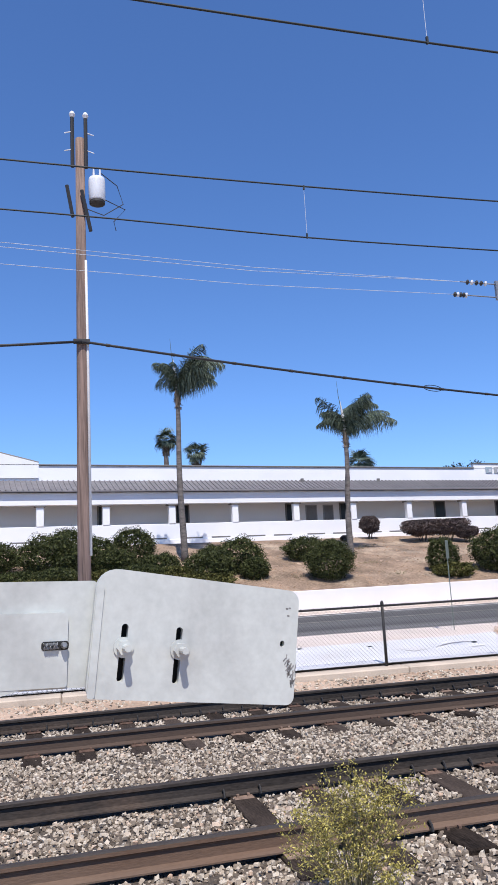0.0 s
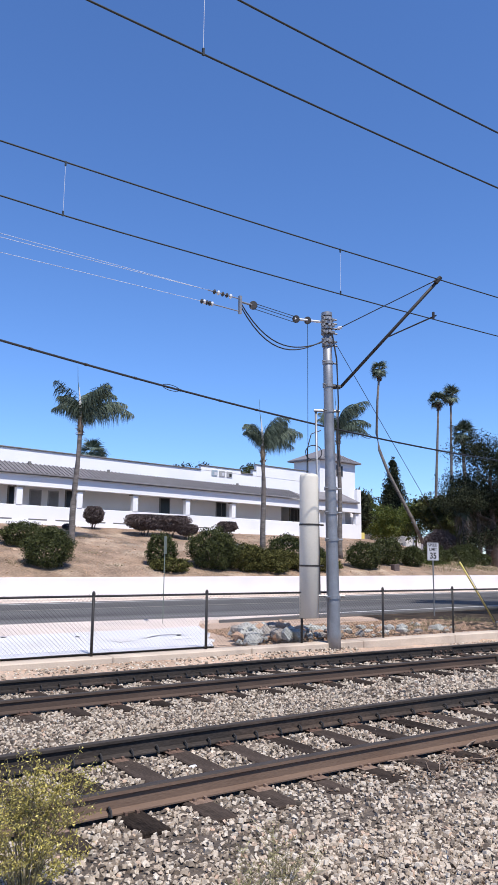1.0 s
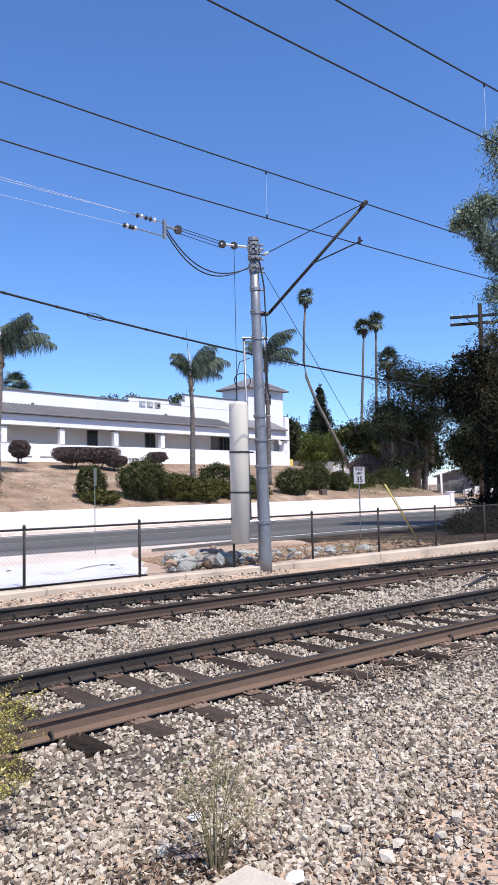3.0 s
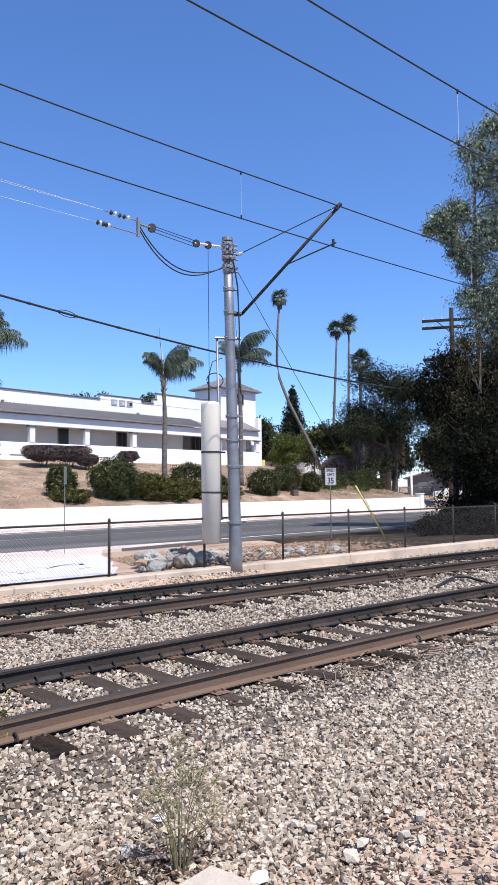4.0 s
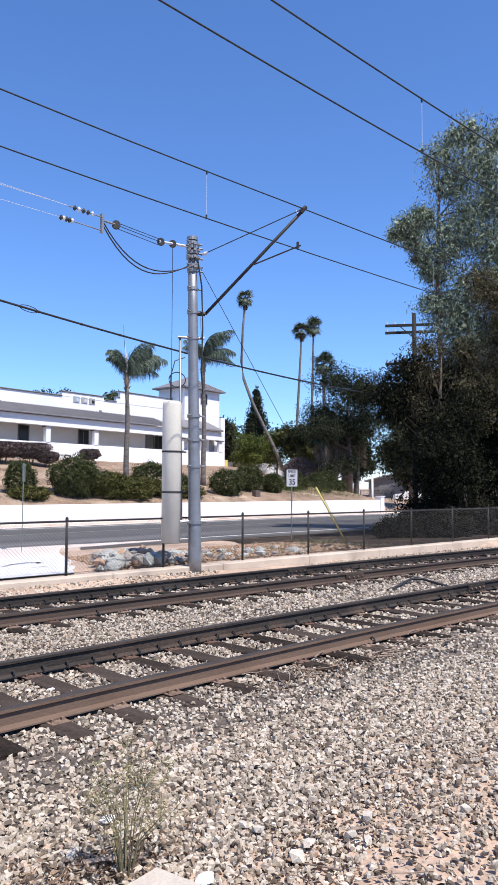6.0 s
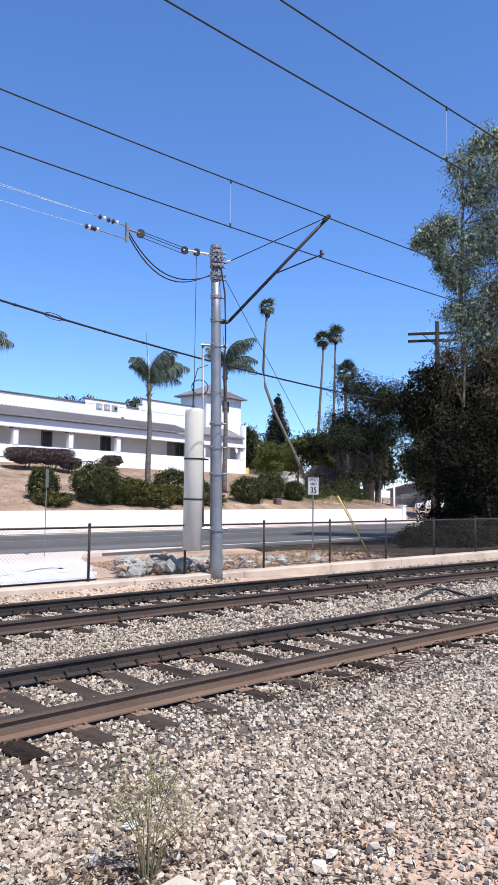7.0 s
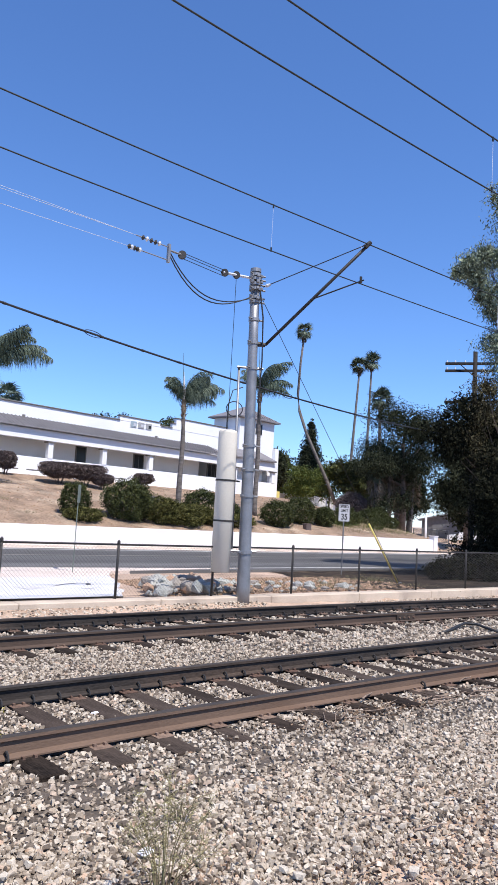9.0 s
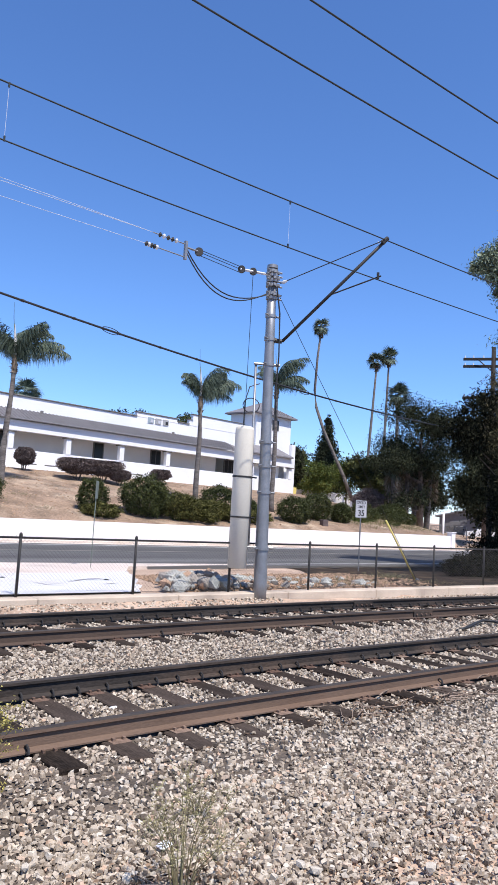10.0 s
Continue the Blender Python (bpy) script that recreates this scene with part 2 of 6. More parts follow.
def raw(name, verts, faces, material, parent=None, smooth=False):
    me = bpy.data.meshes.new(name)
    me.from_pydata([tuple(v) for v in verts], [], faces)
    me.update()
    if smooth:
        me.polygons.foreach_set("use_smooth", [True] * len(me.polygons))
    me.materials.append(material)
    ob = new(name, me)
    if parent is not None:
        ob.parent = parent
    return ob


def box(bm, x0, x1, y0, y1, z0, z1, m=None, bevel=0.0):
    """Adds a box, bevelled if asked, through the matrix m."""
    g = bmesh.ops.create_cube(bm, size=1.0)
    vs = g["verts"]
    bmesh.ops.scale(bm, vec=(x1 - x0, y1 - y0, z1 - z0), verts=vs)
    bmesh.ops.translate(bm, vec=((x0 + x1) / 2, (y0 + y1) / 2, (z0 + z1) / 2), verts=vs)
    if bevel:
        es = list({e for v in vs for e in v.link_edges})
        r = bmesh.ops.bevel(bm, geom=es, offset=bevel, segments=1, affect="EDGES", profile=0.5)
        vs = list({v for fc in r["faces"] for v in fc.verts} | {v for v in vs if v.is_valid})
    if m is not None:
        bmesh.ops.transform(bm, matrix=m, verts=vs)
    return bm


def tube(bm, pts, radii, sides=8, caps=True):
    """A tube along points, with a radius at each (or one for all)."""
    pts = [Vector(p) for p in pts]
    if not isinstance(radii, (list, tuple)):
        radii = [radii] * len(pts)
    rings = []
    up = Vector((0, 0, 1))
    for i, p in enumerate(pts):
        d = (pts[min(i + 1, len(pts) - 1)] - pts[max(i - 1, 0)]).normalized()
        s = d.cross(up)
        if s.length < 0.05:
            s = d.cross(Vector((0, 1, 0)))
        s.normalize()
        u = s.cross(d).normalized()
        rings.append([bm.verts.new(p + (s * math.cos(2 * math.pi * k / sides) + u * math.sin(2 * math.pi * k / sides)) * radii[i]) for k in range(sides)])
    for a, b in zip(rings, rings[1:]):
        for k in range(sides):
            bm.faces.new((a[k], a[(k + 1) % sides], b[(k + 1) % sides], b[k]))
    if caps:
        bm.faces.new(rings[0][::-1])
        bm.faces.new(rings[-1])
    return bm


def B():
    return bmesh.new()


def lerp(a, b, t):
    return a + (b - a) * t


def smooth01(a, b, x):
    t = min(1.0, max(0.0, (x - a) / (b - a)))
    return t * t * (3 - 2 * t)


def sag_line(a, b, sag, n=24):
    a, b = Vector(a), Vector(b)
    return [a.lerp(b, k / n) - Vector((0, 0, sag * 4 * (k / n) * (1 - k / n))) for k in range(n + 1)]


# ---------------------------------------------------------------- plan: track curve, kerb, facade, ground height
Y_NEAR, GAUGE, SPACING = 5.611, 1.505, 4.148


def bend(x):
    """How far the tracks have swung over at x."""
    if x < -6:
        return -0.09 + 0.03 * (x + 6)
    if x > 32:
        return -2.578 - 0.161 * (x - 32)
    return -0.002518 * x * x


def bend_slope(x):
    return (bend(x + 0.05) - bend(x - 0.05)) / 0.1


def fence_y(x):
    return 13.35 - 0.047 * x


TURN = math.tan(radians(7.2))


def facade_y(x):
    return 53.08 + TURN * (x - 14.55)


WALL_Y, WALL_END = 38.0, 57.7


def ground_z(x, y):
    n1 = noise.noise(Vector((x * 0.35, y * 0.35, 0)))
    n2 = noise.noise(Vector((x * 1.3, y * 1.3, 5)))
    fy = fence_y(x)
    if y < fy - 0.2:
        z = -0.045 + 0.02 * n1 + 0.01 * n2
        if y < -4:
            z -= 0.02 * min(-4 - y, 20)
        return z
    if y < 23.2:
        t = smooth01(fy, 23.2, y)
        return lerp(0.14, -0.36, t) + 0.05 * n1 * (1 - t)
    if y < WALL_Y + 0.12:
        return -0.36
    top = facade_y(min(max(x, -60), 90)) - 1.2
    t = min(1.0, max(0.0, (y - WALL_Y - 0.12) / (top - WALL_Y - 0.12)))
    up = 0.86 + 3.4 * (t ** 0.85) + (0.12 * n1 + 0.05 * n2) * math.sin(math.pi * t)
    if t >= 1:
        up = 4.26 + 0.02 * min(30, max(0, y - 70))
    fade = smooth01(WALL_END - 0.2, WALL_END + 16, x)
    low = -0.36 + 0.05 * min(25, max(0, y - 42))
    if WALL_END < x < WALL_END + 12:
        fade = max(fade, smooth01(WALL_END - 0.1, WALL_END + 2.5, x) * (1 - smooth01(43, 50, y)))
    return lerp(up, low, fade)


# ---------------------------------------------------------------- ground, road, wall
def steps(*spans):
    out = []
    for a, b, d in spans:
        n = max(1, round((b - a) / d))
        out += [a + (b - a) * k / n for k in range(n)]
    return out + [spans[-1][1]]


gx = steps((-1500, -100, 200), (-100, -20, 8), (-20, 70, 0.8), (70, 140, 5), (140, 2500, 200))
gy = steps((-1200, -60, 150), (-60, -6, 6), (-6, 12, 0.6), (12, 14, 0.12), (14, 37.9, 0.6), (37.9, 38.4, 0.11), (38.4, 62, 0.7), (62, 140, 5), (140, 2500, 200))
raw("ground", [(x, y, ground_z(x, y)) for y in gy for x in gx],
    [(j * len(gx) + i, j * len(gx) + i + 1, (j + 1) * len(gx) + i + 1, (j + 1) * len(gx) + i) for j in range(len(gy) - 1) for i in range(len(gx) - 1)], M_DIRT, smooth=True)
tagged(bpy.data.objects["ground"], "bare tan dirt and gravel ground reaching the horizon", "ground", kind="structure")

# the planted bank behind the white wall, laid over the ground
sx, sy = steps((-30, 58, 0.5)), [k / 40 for k in range(41)]
bank_v = []
for v in sy:
    for x in sx:
        y = lerp(WALL_Y + 0.14, facade_y(x) - 0.5, v)
        bank_v.append((x, y, ground_z(x, y) + 0.02))
raw("embankment", bank_v, [(j * len(sx) + i, j * len(sx) + i + 1, (j + 1) * len(sx) + i + 1, (j + 1) * len(sx) + i) for j in range(40) for i in range(len(sx) - 1)], M_SLOPE, smooth=True)
tagged(bpy.data.objects["embankment"], "dry brown planted bank below the white building", "embankment", kind="structure")


def strip(name, y0, y1, z, thick, material, label, category, x0=-300, x1=400, bevel=0.0):
    ob = part(name, box(B(), x0, x1, y0, y1, z - thick, z, bevel=bevel), material)
    return tagged(ob, label, category, kind="structure")


strip("road", 23.4, 36.2, -0.25, 0.2, M_ASPHALT, "grey worn asphalt two-lane street beyond the fence", "road")
strip("road_edge_line", 24.2, 24.36, -0.246, 0.01, M_PAINT, "white painted edge line on the asphalt", "road marking")
strip("road_centre_line", 31.15, 31.3, -0.246, 0.01, M_WORNLINE, "worn pale centre line on the asphalt", "road marking")
strip("gutter", 36.2, 36.75, -0.235, 0.2, M_DUST, "pale concrete gutter along the street", "gutter")
strip("pavement", 36.75, WALL_Y - 0.002, -0.10, 0.3, M_DUST, "pale concrete pavement with a raised kerb below the wall", "pavement", bevel=0.02)
sh = B()
sh_pts = [(-80, 19.6), (12.4, 19.6), (14.9, 23.3), (22.0, 24.1), (10, 25.0), (-80, 25.0)]
top_v = [sh.verts.new((x, y, -0.235)) for x, y in sh_pts]
low_v = [sh.verts.new((x, y, -0.5)) for x, y in sh_pts]
sh.faces.new(top_v)
for k in range(6):
    sh.faces.new((low_v[k], low_v[(k + 1) % 6], top_v[(k + 1) % 6], top_v[k]))
tagged(part("shoulder", sh, M_DUST), "pale dusty concrete shoulder beside the street", "shoulder", kind="structure")
strip("road_edge_line", 35.3, 35.45, -0.246, 0.01, M_PAINT, "white painted edge line on the asphalt", "road marking")

wall = thing("white_wall", "long low white-painted retaining wall beside the street", "wall", kind="structure")
part("wall_body", box(B(), -120, WALL_END, WALL_Y, WALL_Y + 0.25, -0.5, 0.93, bevel=0.015), M_WALL, wall)
part("end_pillar", box(B(), WALL_END - 0.02, WALL_END + 0.55, WALL_Y - 0.12, WALL_Y + 0.4, -0.5, 1.2, bevel=0.02), M_WALL, wall)
part("pillar_cap", box(B(), WALL_END - 0.08, WALL_END + 0.62, WALL_Y - 0.18, WALL_Y + 0.46, 1.2, 1.27, bevel=0.02), M_WALL, wall)

# low concrete kerb in lengths under the fence
kerb = thing("kerb", "low cast concrete kerb along the track bed", "kerb", kind="structure")
for k in range(24):
    x0, x1 = -12 + 3.05 * k, -12 + 3.05 * (k + 1) - 0.004
    m = pose(x0, fence_y(x0) - 0.30, 0, 0, 0, math.degrees(math.atan(-0.047)))
    part("kerb_length", box(B(), 0, x1 - x0, 0, 0.42, -0.25, 0.185, m, bevel=0.02), M_CONCRETE, kerb)

fx, fv = steps((-12, 17, 0.4)), [k / 6 for k in range(7)]
fil = []
for v in fv:
    for x in fx:
        y = fence_y(x) - 0.31 - 1.1 * v
        fil.append((x, y, lerp(0.075, -0.06, v) * (1 - smooth01(9, 17, x)) - 0.035 * smooth01(9, 17, x) + 0.02 * noise.noise(Vector((x * 2, y * 3, 1)))))
raw("kerbside_dirt", fil, [(j * len(fx) + i + 1, j * len(fx) + i, (j + 1) * len(fx) + i, (j + 1) * len(fx) + i + 1) for j in range(6) for i in range(len(fx) - 1)], M_DIRT, smooth=True)
tagged(bpy.data.objects["kerbside_dirt"], "tan dirt and grit banked against the kerb", "dirt", kind="structure")

# pale cement apron between fence and street
def apron_z(x, y):
    t = (y - fence_y(x) - 0.12) / (21.5 - fence_y(x))
    return lerp(0.16, -0.21, t) + 0.05 * noise.noise(Vector((x * 0.5, y * 0.5, 9))) * math.sin(math.pi * min(1, max(0, t))) + 0.14 * math.exp(-((x - 6.0) / 2.2) ** 2 - ((y - 15.5) / 1.6) ** 2)


def apron_end(y):
    return 9.1 + 0.59 * (y - 13.6) + 0.16 * noise.noise(Vector((0, y * 1.4, 3)))


AN, AM = 90, 34
av, af = [], []
for j in range(AM + 1):
    for i in range(AN + 1):
        y0 = lerp(12.95, 19.9, j / AM)
        x = lerp(-14, apron_end(y0), (i / AN) ** 0.8)
        y = lerp(fence_y(x) + 0.12, 20.0 + 0.3 * noise.noise(Vector((x * 0.5, 7, 0))), j / AM)
        av.append((x, y, apron_z(x, y) + 0.05))
for j in range(AM):
    af += [(j * (AN + 1) + i, j * (AN + 1) + i + 1, (j + 1) * (AN + 1) + i + 1, (j + 1) * (AN + 1) + i) for i in range(AN)]
rim = len(av)                                    # the broken edge of the slab
for j in range(AM + 1):
    x, y, z = av[j * (AN + 1) + AN]
    av.append((x - 0.03, y, z - 0.3))
af += [(j * (AN + 1) + AN, rim + j, rim + j + 1, (j + 1) * (AN + 1) + AN) for j in range(AM)]
raw("cement_apron", av, af, M_APRON, smooth=True)
tagged(bpy.data.objects["cement_apron"], "uneven pale cement apron with a broken edge beside the fence", "apron", kind="structure")

slab_ob = bpy.data.objects["cement_apron"]
for line in (((7.21, 14.87), (7.33, 14.54), (7.82, 14.84)), ((8.67, 16.09), (9.39, 16.71), (9.93, 16.92), (9.92, 16.48)), ((8.85, 15.0), (9.36, 15.31), (9.75, 15.6))):
    part("crack", tube(B(), [(x, y, apron_z(x, y) + 0.045) for x, y in line], [0.008] + [0.016] * (len(line) - 2) + [0.008], 5), M_SHADELITTER, slab_ob)
# black discs on the slab draw the dark inside of its holes
for x, y in ((7.87, 17.99), (9.9, 16.45), (6.4, 19.2)):
    part("weep_hole", tube(B(), [(x, y, apron_z(x, y) + 0.03), (x, y, apron_z(x, y) + 0.075)], 0.06, 10), M_BLACK, slab_ob)

# dark sheet behind the fence: leaf litter with the tree shade put into its colour
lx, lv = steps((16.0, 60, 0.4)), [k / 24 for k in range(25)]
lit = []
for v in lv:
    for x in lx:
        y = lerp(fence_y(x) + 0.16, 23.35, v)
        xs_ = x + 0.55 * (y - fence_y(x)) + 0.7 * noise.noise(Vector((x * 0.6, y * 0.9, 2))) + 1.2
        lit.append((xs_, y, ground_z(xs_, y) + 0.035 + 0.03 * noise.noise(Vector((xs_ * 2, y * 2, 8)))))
raw("leaf_litter_bed", lit, [(j * len(lx) + i, j * len(lx) + i + 1, (j + 1) * len(lx) + i + 1, (j + 1) * len(lx) + i) for j in range(24) for i in range(len(lx) - 1)], M_SHADELITTER, smooth=True)
tagged(bpy.data.objects["leaf_litter_bed"], "dark brown litter sheet with the tree shade in its colour", "leaf litter", kind="structure")


# ---------------------------------------------------------------- tracks
def sweep_rail(profile, y_mid, material_side, name, parent, x0=-30, x1=110):
    xs = steps((x0, -6, 2), (-6, 40, 0.5), (40, x1, 3))
    vs, fs = [], []
    n = len(profile)
    for x in xs:
        s = bend_slope(x)
        d = Vector((-s, 1, 0)).normalized()
        for py, pz in profile:
            vs.append((x + d.x * py, y_mid + bend(x) + d.y * py, pz))
    for i in range(len(xs) - 1):
        for k in range(n):
            fs.append((i * n + k, i * n + (k + 1) % n, (i + 1) * n + (k + 1) % n, (i + 1) * n + k))
    return raw(name, vs, fs, material_side, parent)


WEB = [(-0.07, 0.012), (0.07, 0.012), (0.07, 0.024), (0.012, 0.045), (0.010, 0.135), (0.034, 0.148), (0.034, 0.174), (-0.034, 0.174), (-0.034, 0.148), (-0.010, 0.135), (-0.012, 0.045), (-0.07, 0.024)]
HEAD = [(0.034, 0.174), (0.030, 0.181), (0.015, 0.185), (-0.015, 0.185), (-0.030, 0.181), (-0.034, 0.174)]
tie_mesh = None


def wood_tie_mesh():
    bm = box(B(), -0.115, 0.115, -1.29, 1.29, -0.17, 0.0)
    es = [e for e in bm.edges]
    bmesh.ops.bevel(bm, geom=es, offset=0.012, segments=1, affect="EDGES")
    bmesh.ops.subdivide_edges(bm, edges=[e for e in bm.edges if abs(e.verts[0].co.y - e.verts[1].co.y) > 1], cuts=6)
    for v in bm.verts:
        v.co.x += 0.008 * noise.noise(v.co * 7)
        v.co.z += 0.007 * noise.noise(v.co * 9 + Vector((3, 0, 0)))
    return mesh_of("tie", bm, M_TIE)


def plate_mesh():
    bm = box(B(), -0.09, 0.09, -0.17, 0.17, 0.0, 0.009, bevel=0.002)
    for sx_ in (-0.05, 0.05):
        for sy_ in (-0.095, 0.095):
            box(bm, sx_ - 0.012, sx_ + 0.012, sy_ - 0.016, sy_ + 0.016, 0.009, 0.032)
    return mesh_of("tie_plate", bm, M_PLATE)


def anchor_mesh():
    """A sprung rail anchor that grips the rail foot."""
    bm = B()
    tube(bm, [(0, 0.09, 0.0), (0, 0.075, 0.045), (0, 0.045, 0.062), (0, 0.02, 0.05), (0, 0.04, 0.02), (0.012, 0.085, 0.008)], 0.011, 6)
    return mesh_of("rail_anchor", bm, M_FENCE)


TIE_M, PLATE_M, ANCHOR_M = wood_tie_mesh(), plate_mesh(), anchor_mesh()
rng = random.Random(4)


def track(y_rail, label):
    t = thing("railway_track", label, "railway track", "parallel tracks")
    for k, yr in enumerate((y_rail, y_rail + GAUGE)):
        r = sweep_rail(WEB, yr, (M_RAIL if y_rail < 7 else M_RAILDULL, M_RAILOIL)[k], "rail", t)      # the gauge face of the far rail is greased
        h = sweep_rail(HEAD, yr, M_RAILTOP, "rail_head", r)
        h["label"] = "steel rail head worn dark and shiny"
    x = -5.83
    while x < 64:
        s = math.degrees(math.atan(bend_slope(x)))
        ym = y_rail + GAUGE / 2 + bend(x)
        o = new("tie", TIE_M)
        o.parent = t
        o.matrix_basis = pose(x, ym + rng.uniform(-0.06, 0.06), (rng.uniform(-0.004, 0.010) if x > 1.4 or y_rail > 7 else -0.09), rng.uniform(-0.4, 0.4), 0, s + rng.uniform(-1.6, 1.6))
        if x < 48 and (x > 1.4 or y_rail > 7):
            for yr in (y_rail, y_rail + GAUGE):
                p = new("tie_plate", PLATE_M)
                p.parent = t
                p.matrix_basis = pose(x, yr + bend(x), 0.0, 0, 0, s)
                sides = (-1, 1) if yr > y_rail else ((rng.choice((-1, 1)),) if rng.random() < 0.15 else ())
                for sd in sides:
                    if rng.random() < 0.92:
                        a = new("rail_anchor", ANCHOR_M)
                        a.parent = t
                        a.matrix_basis = pose(x + sd * 0.17, yr + bend(x), 0.012, 0, 0, s + 180)
        x += 0.625
    return t


def joint_bar(t, x, yr):
    """A bolted splice on the near face of a rail."""
    m = pose(x, yr + bend(x), 0, 0, 0, math.degrees(math.atan(bend_slope(x))))
    bar = part("joint_bar", box(B(), -0.30, 0.30, -0.042, -0.012, 0.035, 0.145, m, bevel=0.006), M_RAILOIL, t, "dark bolted splice bar")
    for k in range(4):
        part("bolt", tube(B(), [m @ Vector((-0.22 + 0.147 * k, -0.042, 0.09)), m @ Vector((-0.22 + 0.147 * k, -0.07, 0.09))], 0.018, 6), M_PLATE, bar)


near_track = track(Y_NEAR, "railway track of rusty rails on weathered wooden ties in grey ballast")
far_track = track(Y_NEAR + SPACING, "railway track of dark rusty rails on wooden ties beside a kerb")

for x, yr, t in ((13.42, Y_NEAR + GAUGE, near_track), (13.1, Y_NEAR + SPACING + GAUGE, far_track), (13.2, Y_NEAR + SPACING, far_track)):
    joint_bar(t, x, yr)

# ballast bed (a shallow raised sheet) and its loose stones
bx = steps((-30, -6, 2), (-6, 40, 0.4), (40, 110, 3))
bv = []
BED = [(-2.6, -0.07), (-1.6, -0.03), (-0.6, -0.028), (0.1, -0.03), (0.75, -0.035), (1.4, -0.03), (2.1, -0.028), (2.8, -0.03), (3.5, -0.028), (4.2, -0.03), (4.9, -0.035), (5.6, -0.03), (6.0, -0.035), (6.3, -0.07)]
for py, pz in BED:
    for x in bx:
        bv.append((x, Y_NEAR + bend(x) + py, pz + 0.012 * noise.noise(Vector((x * 1.5, py * 1.5, 1)))))
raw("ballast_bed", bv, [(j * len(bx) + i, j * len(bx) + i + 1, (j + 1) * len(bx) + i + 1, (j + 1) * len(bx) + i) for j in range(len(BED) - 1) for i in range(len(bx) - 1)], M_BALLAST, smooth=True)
tagged(bpy.data.objects["ballast_bed"], "bed of crushed stone, darkened for the shade between stones", "track bed", kind="structure")


def stones(name, count, region, size, material, label, seed, n=4, flat=0.62):
    """Many loose angular chips in one mesh: uneven n-sided prisms, tilted anyhow. region(r) gives x, y, z."""
    r = np.random.RandomState(seed)
    pos = region(r, count)
    count = len(pos)
    ang = (np.arange(n)[None] + r.uniform(-0.36, 0.36, (count, n))) / n * 2 * np.pi
    rad = r.uniform(0.62, 1.2, (count, n))
    low = np.stack([np.cos(ang) * rad * 1.15, np.sin(ang) * rad * 0.88, r.uniform(-1.1, -0.5, (count, n)) * flat], 2)
    top = low * r.uniform(0.55, 0.95, (count, n, 1))
    top[:, :, 0] += r.uniform(-0.2, 0.2, (count, 1))
    top[:, :, 2] = r.uniform(0.35, 1.1, (count, n)) * flat
    v = np.concatenate([low, top], 1) * size(r, pos)[:, None, None] * r.uniform(0.75, 1.25, (count, 1, 3))
    a, b = r.uniform(0, 6.283, count), r.normal(0, 0.5, count)
    ca, sa, cb, sb = np.cos(a), np.sin(a), np.cos(b), np.sin(b)
    y1 = v[:, :, 1] * cb[:, None] - v[:, :, 2] * sb[:, None]
    z1 = v[:, :, 1] * sb[:, None] + v[:, :, 2] * cb[:, None]
    out = np.empty_like(v)
    out[:, :, 0] = v[:, :, 0] * ca[:, None] - y1 * sa[:, None]
    out[:, :, 1] = v[:, :, 0] * sa[:, None] + y1 * ca[:, None]
    out[:, :, 2] = z1
    out += pos[:, None, :]
    one = [k for i in range(n) for k in (i, (i + 1) % n, n + (i + 1) % n, n + i)] + list(range(n, 2 * n)) + list(range(n - 1, -1, -1))
    starts = [4 * i for i in range(n)] + [4 * n, 5 * n]
    faces = (np.array(one)[None] + 2 * n * np.arange(count)[:, None]).reshape(-1)
    me = bpy.data.meshes.new(name)
    me.vertices.add(count * 2 * n)
    me.vertices.foreach_set("co", out.reshape(-1))
    me.loops.add(count * 6 * n)
    me.loops.foreach_set("vertex_index", faces)
    me.polygons.add(count * (n + 2))
    me.polygons.foreach_set("loop_start", (np.array(starts)[None] + 6 * n * np.arange(count)[:, None]).reshape(-1))
    me.polygons.foreach_set("use_smooth", np.zeros(count * (n + 2), bool))
    me.update(calc_edges=True)
    me.validate()
    me.materials.append(material)
    ob = new(name, me)
    return tagged(ob, label, "gravel", kind="stuff")


BENDV = np.vectorize(bend)


def bed_region(r, n):
    u = r.rand(n)
    x = np.where(u < 0.6, r.uniform(-1.0, 8, n), np.where(u < 0.88, r.uniform(8, 18, n), r.uniform(18, 42, n)))
    py = r.uniform(-2.6, 6.25, n)
    keep = np.ones(n, bool)
    for c_ in (0, GAUGE, SPACING, SPACING + GAUGE):
        keep &= np.abs(py - c_) > 0.085
    # most stones lie in the cribs, few on the ties
    on_tie = np.abs((x + 5.83 + 0.3125) % 0.625 - 0.3125) < 0.105
    for c_ in (GAUGE / 2, SPACING + GAUGE / 2):
        keep &= ~(on_tie & (np.abs(py - c_) < 1.30) & (r.rand(n) < 0.96) & ((x > 1.4) | (c_ > 3)))
    keep &= (x < 2.3 * (Y_NEAR + py + BENDV(x)) + 1.0) | (r.rand(n) < 0.12)      # thinned to fit the camera's view, past its right edge
    x, py = x[keep], py[keep]
    return np.stack([x, Y_NEAR + py + BENDV(x), r.uniform(-0.04, -0.002, len(x))], 1)


stones("ballast_gravel", 98000, bed_region, lambda r, p: (0.015 + 0.014 * r.rand(len(p)) ** 1.5) * (1 + 0.35 * (p[:, 0] > 8) + 0.35 * (p[:, 0] > 18)), M_STONE, "crushed pale grey and brown ballast stones between the rails", 3)


